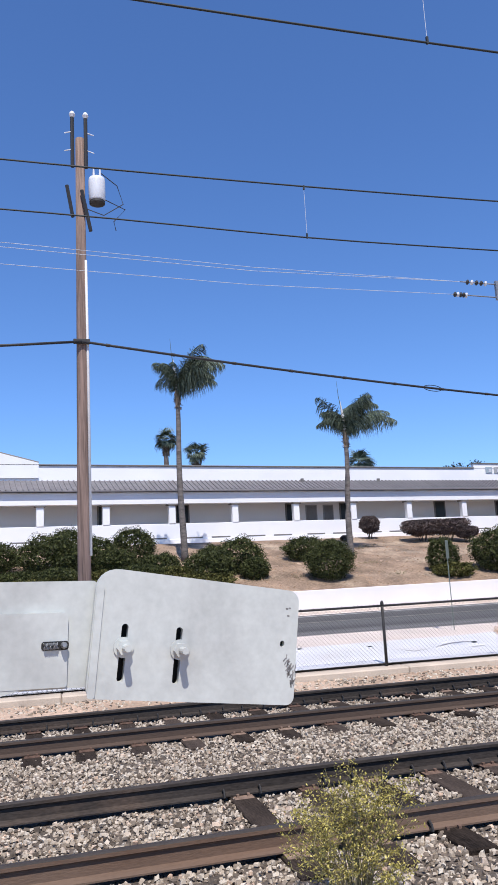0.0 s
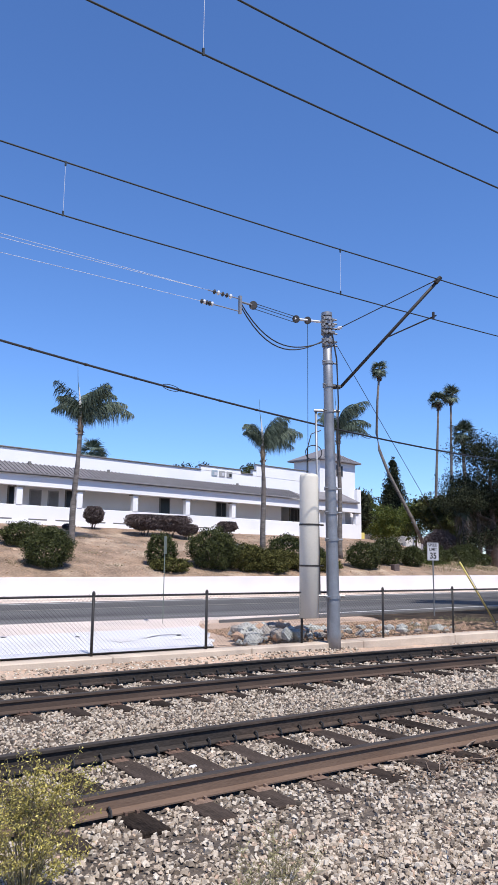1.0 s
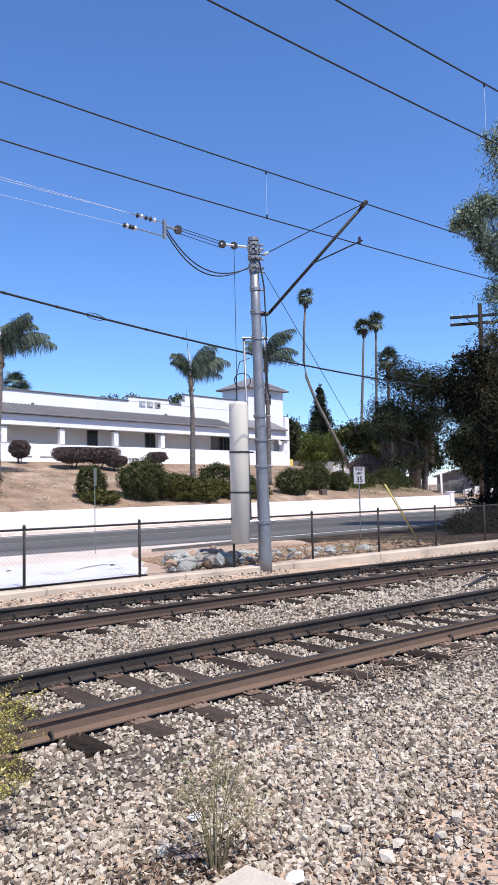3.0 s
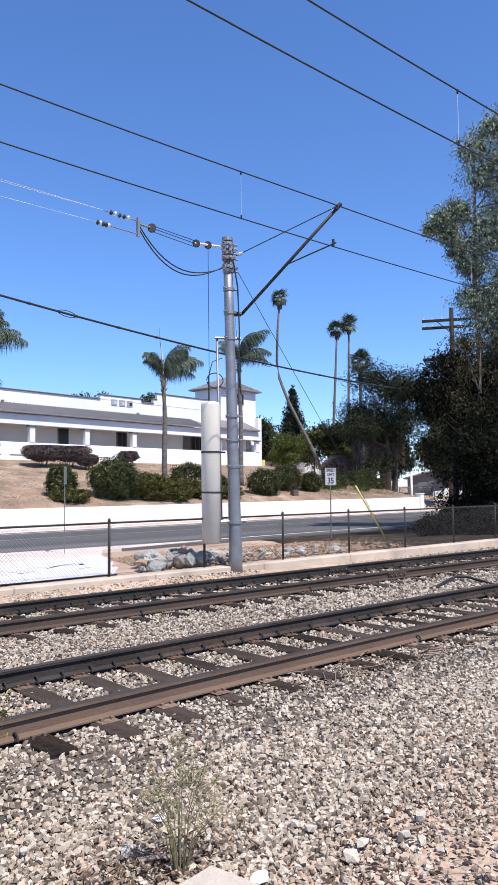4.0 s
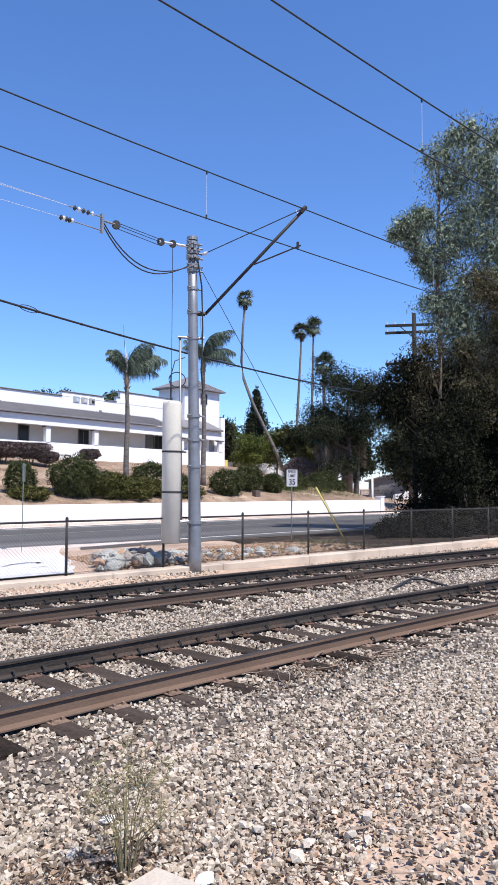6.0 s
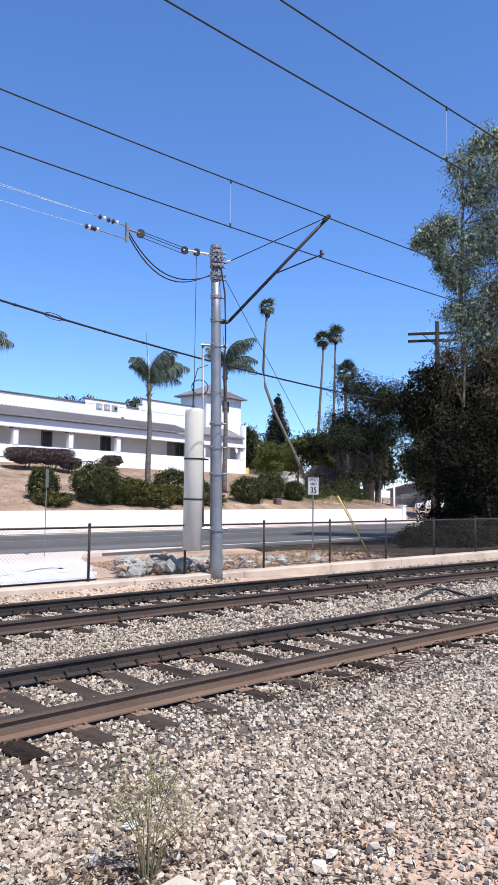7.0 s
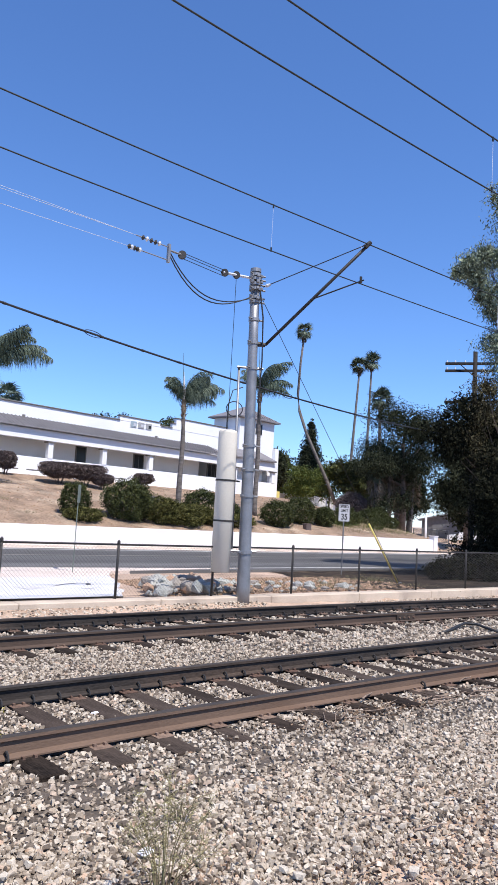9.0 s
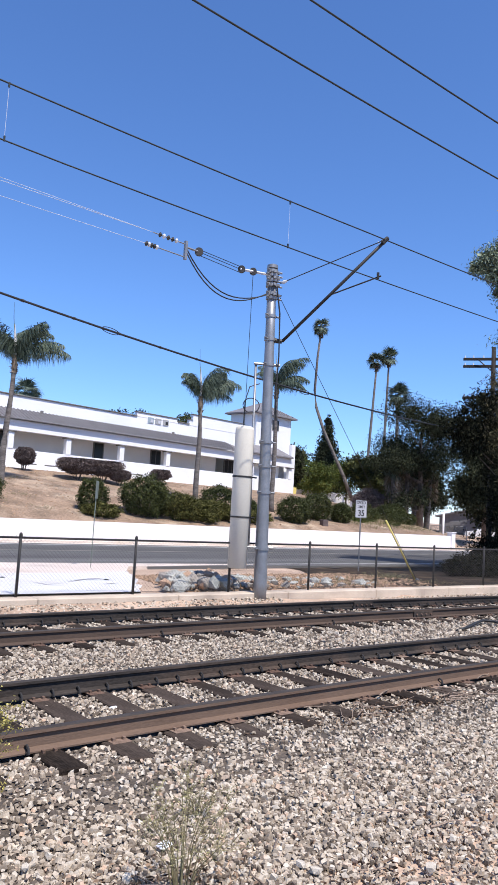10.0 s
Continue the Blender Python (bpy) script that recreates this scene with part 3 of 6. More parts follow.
def near_region(r, n):
    x, y = r.uniform(0.2, 9.5, n), r.uniform(1.3, 4.3, n)
    patch = np.array([noise.noise(Vector((a_ * 1.1, b_ * 1.1, 4))) for a_, b_ in zip(x, y)])
    bare = np.clip((3.35 - y) * 0.5, 0, 0.74) + 0.5 * np.clip(patch, -0.4, 0.6) * (y < 3.6)
    keep = (r.rand(n) > bare) & ((np.hypot(x, y) > 3.5) | (r.rand(n) < 0.15))
    x, y = x[keep], y[keep]
    return np.stack([x, y, r.uniform(-0.05, -0.015, len(x))], 1)


stones("foreground_gravel", 54000, near_region, lambda r, p: 0.010 + 0.016 * r.rand(len(p)) ** 1.4, M_STONE, "loose pale stones thinning out over tan dirt", 8, n=5)


# ---------------------------------------------------------------- white building on the bank
FAC = pose(14.55, 53.08, 0, 0, 0, 7.2)          # local x along the front, y into the building
bld = thing("white_building", "long white stucco building with a shaded arcade and grey tile eave", "building", at=(0, 0, 0))
bld.matrix_basis = FAC
X0, X1 = -75.0, 34.0                             # length of the arcaded front
COL = [-15.0 - 4.75 * k for k in range(11, -1, -1)] + [-10.6, -5.9, -1.1, 3.9, 8.9, 14.1, 19.6, 25.0]
Z_BASE, Z_PAR, Z_BEAM, Z_EAVE, Z_TILE, Z_ROOF = 3.6, 5.74, 7.14, 7.98, 9.02, 10.08


def bpart(name, *dims, material=M_STUCCO, bevel=0.02, label="", parent=None):
    return part(name, box(B(), *dims, bevel=bevel), material, parent or bld, label)


bpart("base_wall", X0, X1, 0.0, 0.25, Z_BASE, Z_PAR)
bpart("base_ledge", X0, X1, -0.07, -0.002, Z_BASE, 4.62, label="white projecting plinth ledge")
bpart("arcade_floor", X0, X1, 0.25, 2.6, Z_BASE, 4.45, material=M_CONCRETE)
bpart("back_wall", X0, X1, 2.6, 2.85, Z_BASE, Z_ROOF - 0.9)
bpart("beam", X0, X1 + 1.6, -0.12, 0.32, Z_BEAM, Z_EAVE, label="white fascia beam over the arcade")
bpart("arcade_ceiling", X0, X1, 0.32, 2.6, Z_BEAM + 0.25, Z_BEAM + 0.4)
bpart("upper_wall", X0, 37.3, 1.6, 1.9, 7.6, Z_ROOF)
bpart("coping", X0, 22.3, 1.5, 2.0, Z_ROOF, Z_ROOF + 0.09, material=M_CAP, label="dark coping strip on the parapet")
bpart("raised_parapet", 22.3, 27.3, 1.58, 1.92, Z_ROOF, Z_ROOF + 0.40)
bpart("coping", 22.25, 27.35, 1.5, 2.0, Z_ROOF + 0.40, Z_ROOF + 0.49, material=M_CAP)
bpart("coping", 27.36, 28.9, 1.5, 2.0, Z_ROOF + 0.10, Z_ROOF + 0.19, material=M_CAP)
bpart("raised_parapet", 27.31, 28.89, 1.58, 1.92, Z_ROOF, Z_ROOF + 0.10)
bpart("raised_parapet", 28.9, 29.39, 1.58, 1.92, Z_ROOF, Z_ROOF + 0.55)
bpart("coping", 28.85, 29.35, 1.5, 2.0, Z_ROOF + 0.55, Z_ROOF + 0.64, material=M_CAP)
bpart("raised_parapet", 29.4, 37.3, 1.58, 1.92, Z_ROOF, Z_ROOF + 1.12)
bpart("coping", 29.35, 37.3, 1.5, 2.0, Z_ROOF + 1.12, Z_ROOF + 1.21, material=M_CAP)
bpart("flat_roof", X0, 37.3, 1.9, 30, Z_ROOF - 0.5, Z_ROOF - 0.3, material=M_CAP)
bpart("side_wall", 37.0, 37.3, 4.3, 30, Z_BASE, Z_ROOF)
# raised gable end
gb = B()
vs = [gb.verts.new(p) for p in ((-22.0, 1.5, 9.2), (-14.9, 1.5, 9.2), (-14.9, 1.5, 10.26), (-17.6, 1.5, 10.95), (-22.0, 1.5, 11.1))]
back = [gb.verts.new(v.co + Vector((0, 0.4, 0))) for v in vs]
gb.faces.new(vs)
gb.faces.new(back[::-1])
for k in range(5):
    gb.faces.new((vs[k], back[k], back[(k + 1) % 5], vs[(k + 1) % 5]))
part("gable_parapet", gb, M_STUCCO, bld)
gc = B()
tube(gc, [(-22.0, 1.7, 11.13), (-17.6, 1.7, 10.98), (-14.88, 1.7, 10.29)], 0.09, 4)
part("coping", gc, M_CAP, bld)
# ribbed eave roof
eave = part("eave_roof", B(), M_TILE, bld, "grey ribbed tile eave")
ev = [(X0, -0.42, Z_EAVE + 0.02), (X1 + 1.9, -0.42, Z_EAVE + 0.02), (X1 + 1.9, -0.42, Z_EAVE + 0.10), (X0, -0.42, Z_EAVE + 0.10), (X0, 1.62, Z_TILE), (X1 + 0.2, 1.62, Z_TILE), (X0, 1.62, Z_TILE - 0.1), (X1 + 0.2, 1.62, Z_TILE - 0.1)]
eb = B()
evv = [eb.verts.new(p) for p in ev]
for q in ((0, 1, 2, 3), (3, 2, 5, 4), (0, 6, 7, 1), (1, 7, 5, 2), (0, 3, 4, 6), (6, 4, 5, 7)):
    eb.faces.new([evv[k] for k in q])
eb.to_mesh(eave.data)
eb.free()
rb = box(B(), -0.035, 0.035, -1.07, 1.07, 0, 0.07)
rib_mesh = mesh_of("roof_rib", rb, M_TILE)
slope_deg = math.degrees(math.atan2(Z_TILE - Z_EAVE - 0.10, 2.04))
x = -19.0
while x < X1 + 0.2:
    o = new("roof_rib", rib_mesh)
    o.parent = eave
    o.matrix_basis = pose(x, 0.6, (Z_TILE + Z_EAVE + 0.1) / 2, slope_deg, 0, 0)
    x += 0.36
# square columns with caps
for cx in COL:
    c_ob = bpart("column", cx - 0.24, cx + 0.24, -0.04, 0.36, Z_PAR, Z_BEAM - 0.1, bevel=0.02)
    part("column_cap", box(B(), cx - 0.36, cx + 0.36, -0.14, 0.46, Z_BEAM - 0.11, Z_BEAM, bevel=0.02), M_CAP, c_ob)


def opening(x0, x1, z0, z1, name, panes):
    w = part(name, box(B(), x0 - 0.08, x1 + 0.08, 2.54, 2.66, z0, z1 + 0.08, bevel=0.01), M_CAP, bld)
    dx = (x1 - x0) / panes
    for k in range(panes):
        part("pane", box(B(), x0 + k * dx + 0.04, x0 + (k + 1) * dx - 0.04, 2.525, 2.56, z0 + 0.06, z1), M_GLASS, w)


for a, b, nm, panes in ((-10.72, -10.11, "door", 1), (-4.9, -3.8, "window", 2), (4.18, 4.87, "door", 1), (9.07, 10.1, "door", 1), (18.43, 19.6, "door", 1), (25.06, 26.38, "window", 2), (35.2, 37.04, "window", 3)):
    opening(a + 0.08, b - 0.08, 4.5 if nm == "door" else 5.95, 7.24, nm, panes)
# two dim windows, each filled with one plain grey pane
for a, b in ((5.98, 7.0), (7.56, 8.5)):
    w = part("window", box(B(), a, b, 2.54, 2.66, 5.3, 7.16, bevel=0.01), M_GREYWALL, bld, "dim grey window")
    part("dim_pane", box(B(), a + 0.09, b - 0.09, 2.52, 2.538, 5.4, 7.06), M_DIMPANE, w)
# dark bars that draw the shadow dashes above the plinth, two to a bay
for a, b in zip(COL[8:], COL[9:]):
    for u in (0.16, 0.60):
        bpart("shadow_bar", a + (b - a) * u, a + (b - a) * (u + 0.30), -0.012, 0.02, 4.66, 4.76, material=M_CAP, bevel=0.0, label="thin dark bar drawn as the shadow line over the plinth")
# roof-edge bumps and three square emblems
for cx in (5.2, 12.2, 26.6):
    bpart("roof_vent", cx - 0.1, cx + 0.1, 1.2, 1.4, Z_TILE - 0.15, Z_TILE + 0.12, material=M_CAP, bevel=0.01)
for k in range(3):
    cx = 23.59 + 0.94 * k
    e_ob = bpart("emblem_panel", cx, cx + 0.70, 1.54, 1.578, Z_ROOF - 0.42, Z_ROOF + 0.12, material=M_BLUE if k == 0 else M_GREYWALL, bevel=0.005, label="small square wall emblem")
    part("emblem_shape", box(B(), cx + 0.3, cx + 0.6, 1.525, 1.538, Z_ROOF - 0.34, Z_ROOF - 0.06, bevel=0.003), M_SIGN if k < 2 else M_INK, e_ob)
# tower with a hipped roof
TX0, TX1, TY0, TY1 = 36.95, 42.75, -0.1, 3.6
bpart("tower_wall", TX0, TX1, TY0, TY0 + 0.3, Z_BASE, 12.5, parent=bld)
bpart("tower_wall", TX0, TX0 + 0.3, TY0 + 0.302, TY1, Z_BASE, 12.5)
bpart("tower_wall", TX1 - 0.3, TX1, TY0 + 0.302, TY1, Z_BASE, 12.5)
hb = B()
hv = [hb.verts.new(p) for p in ((TX0 - 0.5, TY0 - 0.5, 12.5), (TX1 + 0.5, TY0 - 0.5, 12.5), (TX1 + 0.5, TY1 + 0.5, 12.5), (TX0 - 0.5, TY1 + 0.5, 12.5), ((TX0 + TX1) / 2 - 0.2, (TY0 + TY1) / 2, 13.95), ((TX0 + TX1) / 2 + 0.2, (TY0 + TY1) / 2, 13.95))]
lv = [hb.verts.new(v.co - Vector((0, 0, 0.14))) for v in hv[:4]]
for q in ((0, 1, 5, 4), (1, 2, 5), (2, 3, 4, 5), (3, 0, 4)):
    hb.faces.new([hv[k] for k in q])
for k in range(4):
    hb.faces.new((lv[k], lv[(k + 1) % 4], hv[(k + 1) % 4], hv[k]))
hb.faces.new(lv[::-1])
hip = part("tower_roof", hb, M_TILE, bld, "grey ribbed hipped tower roof")
x = TX0
while x < TX1:
    t = 1 - abs((x - (TX0 + TX1) / 2)) / (TX1 - TX0) * 2
    n_end = Vector((x, lerp(TY0 - 0.5, (TY0 + TY1) / 2, min(1, t + 0.02)), lerp(12.5, 13.95, min(1, t + 0.02)) + 0.03))
    part("roof_rib", tube(B(), [(x, TY0 - 0.5, 12.58), n_end], 0.035, 4), M_TILE, hip)
    x += 0.5
w = bpart("window", 39.5, 40.6, TY0 - 0.06, TY0 - 0.002, 10.85, 12.0, material=M_CAP, bevel=0.01)
for k in range(2):
    part("pane", box(B(), 39.58 + 0.49 * k, 40.03 + 0.49 * k, TY0 - 0.075, TY0 - 0.062, 10.92, 11.93), M_GLASS, w)
w = bpart("window", 39.1, 40.6, TY0 - 0.06, TY0 - 0.002, 7.3, 8.5, material=M_CAP, bevel=0.01)
part("pane", box(B(), 39.2, 40.5, TY0 - 0.075, TY0 - 0.062, 7.4, 8.42), M_GLASS, w)
# porch with a small eave at the tower foot
bpart("porch_wall", 34.6, 42.2, -1.2, -0.9, Z_BASE, 5.74)
bpart("wing_wall", 42.6, 43.25, -0.5, -0.102, Z_BASE, 9.6)
bpart("air_unit", 39.5, 40.5, -0.45, -0.102, 7.58, 8.45, material=M_CAP, bevel=0.03, label="dark boxed air unit on the tower wall")
# flat grey panel standing slightly proud of the tower wall
bpart("grey_door_panel", 41.0, 41.9, -0.13, -0.102, 4.5, 7.25, material=M_GREYWALL, bevel=0.01)
bpart("porch_beam", 34.4, 42.2, -1.3, -0.85, 7.0, 7.95)
for cx in (35.4, 38.6, 41.6):
    c_ob = bpart("column", cx - 0.25, cx + 0.25, -1.24, -0.88, 5.74, 6.9)
    part("column_cap", box(B(), cx - 0.4, cx + 0.4, -1.4, -0.8, 6.9, 7.0, bevel=0.02), M_CAP, c_ob)
pb = B()
pv = [pb.verts.new(p) for p in ((34.2, -1.6, 8.1), (41.6, -1.6, 8.1), (40.6, -0.1, 9.0), (34.2, -0.1, 9.0), (34.2, -1.6, 7.95), (41.6, -1.6, 7.95), (41.6, -0.1, 7.95), (34.2, -0.1, 7.95))]
for q in ((0, 1, 2, 3), (4, 5, 1, 0), (5, 6, 2, 1), (7, 4, 0, 3), (4, 7, 6, 5)):
    pb.faces.new([pv[k] for k in q])
part("porch_roof", pb, M_TILE, bld, "grey porch roof")


# ---------------------------------------------------------------- chain-link fence
fence = thing("chain_link_fence", "dark chain-link fence with steel posts along the kerb", "fence")
POSTS = [6.0 + 2.435 * k for k in range(-6, 16)]
F_TOP = 1.29


def fence_point(x, z):
    return Vector((x, fence_y(x), z))


for x in POSTS:
    p = part("post", tube(B(), [fence_point(x, 0.15), fence_point(x, F_TOP + 0.02)], 0.028, 10), M_FENCE, fence, smooth=True)
    part("post_cap", tube(B(), [fence_point(x, F_TOP - 0.01), fence_point(x, F_TOP + 0.045), fence_point(x, F_TOP + 0.075)], [0.034, 0.032, 0.012], 10), M_FENCE, p)
for a, b in zip(POSTS, POSTS[1:]):
    part("top_rail", tube(B(), [fence_point(a, F_TOP - 0.02), fence_point(b, F_TOP - 0.02)], 0.021, 8), M_FENCE, fence, smooth=True)
    part("bottom_wire", tube(B(), [fence_point(a, 0.235), fence_point(b, 0.235)], 0.004, 4), M_FENCE, fence)
    # the woven diamonds of one bay
    bm = B()
    pitch, z0, z1 = 0.078, 0.21, F_TOP + 0.02
    hgt = z1 - z0
    k = -hgt
    while k < (b - a):
        for s in (1, -1):
            u0, u1 = (k, k + hgt)
            v0, v1 = (z0, z1) if s == 1 else (z1, z0)
            lo, hi = max(0.0, -u0 / hgt), min(1.0, ((b - a) - u0) / hgt)
            if hi > lo:
                p0, p1 = fence_point(a + lerp(u0, u1, lo), lerp(v0, v1, lo)), fence_point(a + lerp(u0, u1, hi), lerp(v0, v1, hi))
                off = Vector((0, -0.028 + 0.004 * s, 0))
                tube(bm, [p0 + off, p1 + off], 0.0023, 3, caps=False)
        k += pitch
    part("wire_mesh", bm, M_LINK, fence, "woven grey wire diamonds")


# ---------------------------------------------------------------- overhead lines
def hang_set(name, y_rail, z_mess, z_cont, hangers, label, x0=-60, x1=90):
    """Messenger and contact wire over one track with their hangers."""
    c = thing(name, label, "overhead line", "overhead lines")

    def yy(x):
        return y_rail + bend(x)
    xs = steps((x0, -6, 6), (-6, 40, 1.0), (40, x1, 5))
    part("messenger_wire", tube(B(), [(x, yy(x), z_mess(x)) for x in xs], 0.013, 6), M_WIRE, c, smooth=True)
    part("contact_wire", tube(B(), [(x, yy(x), z_cont(x)) for x in xs], 0.012, 6), M_WIRE, c, smooth=True)
    for x in hangers:
        h = part("hanger", tube(B(), [(x, yy(x), z_cont(x)), (x, yy(x), z_mess(x))], 0.003, 4), M_PORC, c, "thin pale hanger wire")
        part("clamp", box(B(), x - 0.012, x + 0.012, yy(x) - 0.012, yy(x) + 0.012, z_cont(x) - 0.015, z_cont(x) + 0.07), M_WIRE, h)
        part("clamp", box(B(), x - 0.012, x + 0.012, yy(x) - 0.012, yy(x) + 0.012, z_mess(x) - 0.06, z_mess(x) + 0.015), M_WIRE, h)
    return c


hang_set("far_catenary", 10.55, lambda x: 8.13 + 0.0002 * (x - 8) ** 2 - 0.012 * (x - 12) * (x > 12), lambda x: 7.18 - 0.007 * (x - 12) + 0.09 * smooth01(5, 0, x), [-5.5, -0.8, 4.03, 9.73, 17.5, 23, 29], "dark overhead traction wires above the track beside the kerb")
hang_set("near_catenary", 6.4, lambda x: 8.42, lambda x: 7.52 - 0.003 * (x - 5), [-6, -1.2, 3.95, 10.66, 17, 23, 29], "dark overhead traction wires above the close track")

# ---------------------------------------------------------------- traction pole with cantilever
PX, PY = 11.52, 12.5


def on_pole(z):
    """The leaning axis of the traction pole."""
    return Vector((PX - 0.014 * z, PY + 0.010 * z, z))


mast = thing("catenary_mast", "grey galvanised tapered steel mast carrying the overhead wires", "mast")
part("shaft", tube(B(), [on_pole(z) for z in (-0.1, 0.4, 2, 4, 6, 7.70)], [0.152, 0.150, 0.138, 0.122, 0.112, 0.104], 20), M_GALV, mast, smooth=True)
part("cap", tube(B(), [on_pole(7.69), on_pole(7.77), on_pole(7.80)], [0.128, 0.126, 0.05], 16), M_GALV, mast)
for z, r in ((7.62, 0.15), (7.52, 0.16), (7.40, 0.152), (7.28, 0.16), (7.08, 0.15), (6.98, 0.145), (6.55, 0.142), (6.0, 0.146), (5.4, 0.15), (3.6, 0.165), (3.05, 0.17), (2.45, 0.172), (1.18, 0.182)):
    r -= 0.008 + 0.006 * (z > 2)
    col = part("collar", tube(B(), [on_pole(z - 0.035), on_pole(z + 0.035)], r - 0.002, 16), M_GALV, mast)
    for s in (-1, 1):
        part("bolt", tube(B(), [on_pole(z) + Vector((s * (r + 0.0), -0.06, 0)), on_pole(z) + Vector((s * (r + 0.10), -0.08, 0))], 0.022, 6), M_GALV, col)
KNEE, TIP = on_pole(5.97) + Vector((0.22, -0.18, 0)), Vector((12.56, 10.16, 8.14))
part("knee_bracket", tube(B(), [on_pole(5.99), KNEE], [0.07, 0.05], 8), M_FENCE, mast)
part("cantilever_tube", tube(B(), [KNEE, KNEE.lerp(TIP, 0.5), TIP], 0.036, 10), M_FENCE, mast, "dark steel cantilever tube", smooth=True)
part("head_clamp", tube(B(), [TIP + Vector((-0.06, 0.06, -0.07)), TIP + Vector((0.03, -0.02, 0.05))], [0.06, 0.045], 8), M_FENCE, mast)
part("stay_rod", tube(B(), [on_pole(7.35) + Vector((0.15, -0.12, 0)), TIP - Vector((0.08, -0.08, 0.04))], 0.011, 6), M_FENCE, mast)
for u in (0.02, 0.93):
    a = on_pole(7.35) + Vector((0.15, -0.12, 0))
    p0 = a.lerp(TIP, u)
    part("insulator", tube(B(), [p0, p0.lerp(TIP, 0.02), p0.lerp(TIP, 0.05)], [0.03, 0.045, 0.025], 8), M_PORC, mast)
ARM0, ARM1 = KNEE.lerp(TIP, 0.47), Vector((12.34, 10.17, 7.2))
part("steady_arm", tube(B(), [ARM0, ARM1 + Vector((0.03, -0.06, 0.06))], 0.016, 6), M_FENCE, mast)
part("clamp", tube(B(), [ARM1, ARM1 + Vector((0, 0, 0.14))], 0.03, 6), M_FENCE, mast)
part("guy_strand", tube(B(), [on_pole(7.25) + Vector((0.12, 0, 0)), Vector((20.0, 14.35, 0.1))], 0.008, 5), M_WIRE, mast)
part("feeder_pipe", tube(B(), [on_pole(1.2) + Vector((-0.26, 0.16, 0)), on_pole(5.4) + Vector((-0.26, 0.16, 0))], 0.028, 8), M_GALV, mast, smooth=True)
part("pipe_bracket", tube(B(), [on_pole(5.4) + Vector((-0.32, 0.16, 0)), on_pole(5.4) + Vector((0.2, -0.16, 0))], 0.03, 6), M_GALV, mast)
part("pipe_bracket", tube(B(), [on_pole(1.2) + Vector((-0.4, 0.2, 0)), on_pole(1.2) + Vector((0.2, -0.16, 0))], 0.03, 6), M_GALV, mast)
part("mast_cable", tube(B(), [on_pole(7.2) + Vector((-0.02, -0.2, 0)), on_pole(6.6) + Vector((0.1, -0.2, 0)), on_pole(5.6) + Vector((0.12, -0.2, 0)), on_pole(4.6) + Vector((0.06, -0.2, 0)), on_pole(4.1) + Vector((0.14, -0.17, 0))], 0.018, 6), M_BLACK, mast)
for z in (7.60, 7.46, 7.30, 7.06):                 # band clamps with lugs round the head
    for a in (200, 250, 300, 340):
        d8 = Vector((math.cos(radians(a)), math.sin(radians(a)), 0))
        part("band_lug", box(B(), -0.03, 0.03, -0.035, 0.035, -0.03, 0.03, Matrix.Translation(on_pole(z + 0.02 * math.sin(a)) + d8 * 0.155) @ pose(0, 0, 0, 0, 0, a), bevel=0.008), M_GALV, mast)
# tension gear to the side of the mast head
TA, TB = on_pole(7.52) + Vector((-0.12, 0.0, 0)), Vector((10.42, 12.57, 7.42))
part("outrigger", tube(B(), [TA, TB], 0.03, 6), M_PORC, mast, "pale outrigger arm")
for u in (0.55, 0.95):
    c0 = TA.lerp(TB, u)
    part("pulley", tube(B(), [c0 + Vector((0.02, 0.02, 0)), c0 - Vector((0.02, 0.02, 0))], 0.085, 14), M_FENCE, mast)

tens = thing("tension_assembly", "pulley blocks and insulators tensioning the overhead wires", "wire tensioner")
YOKE = Vector((8.84, 12.5, 7.46))
BLOCK = Vector((9.2, 12.51, 7.46))
for dz in (0.06, 0.0, -0.08):
    part("tackle_cable", tube(B(), [TB + Vector((0, 0, dz)), BLOCK + Vector((0, 0, dz * 0.9))], 0.008, 5), M_WIRE, tens)
part("pulley", tube(B(), [BLOCK + Vector((0.02, 0.03, 0)), BLOCK - Vector((0.02, 0.03, 0))], 0.09, 14), M_FENCE, tens)
part("link", tube(B(), [BLOCK, YOKE], 0.022, 6), M_GALV, tens)
part("yoke", box(B(), -0.03, 0.03, -0.03, 0.03, -0.2, 0.2, Matrix.Translation(YOKE + Vector((0, 0, -0.07)))), M_GALV, tens)
LEFT = Vector((-1.0, -0.04, 0.0)).normalized()
for dz, ln in ((0.06, 0.85), (-0.22, 1.05)):
    a = YOKE + Vector((0, 0, dz))
    b = a + LEFT * ln
    part("link", tube(B(), [a, b], 0.012, 6), M_GALV, tens)
    for u in (0.3, 0.42, 0.55, 0.68, 0.8):
        c0 = a.lerp(b, u if dz > 0 else 0.55 + u * 0.5)
        part("insulator", tube(B(), [c0 - LEFT * 0.03, c0, c0 + LEFT * 0.03], [0.026, 0.055, 0.026], 8), M_PORC if u in (0.3, 0.68) else M_FENCE, tens)
    for k in range(2 if dz > 0 else 1):
        part("tension_wire", tube(B(), [b, Vector((3.6, 12.29, (7.48 - 0.07 * k) if dz > 0 else 7.14)), Vector((-0.74, 12.11, (7.57 - 0.08 * k) if dz > 0 else 7.19)), Vector((-45, 10.4, 8.1))], 0.0045, 4), M_PORC, tens)
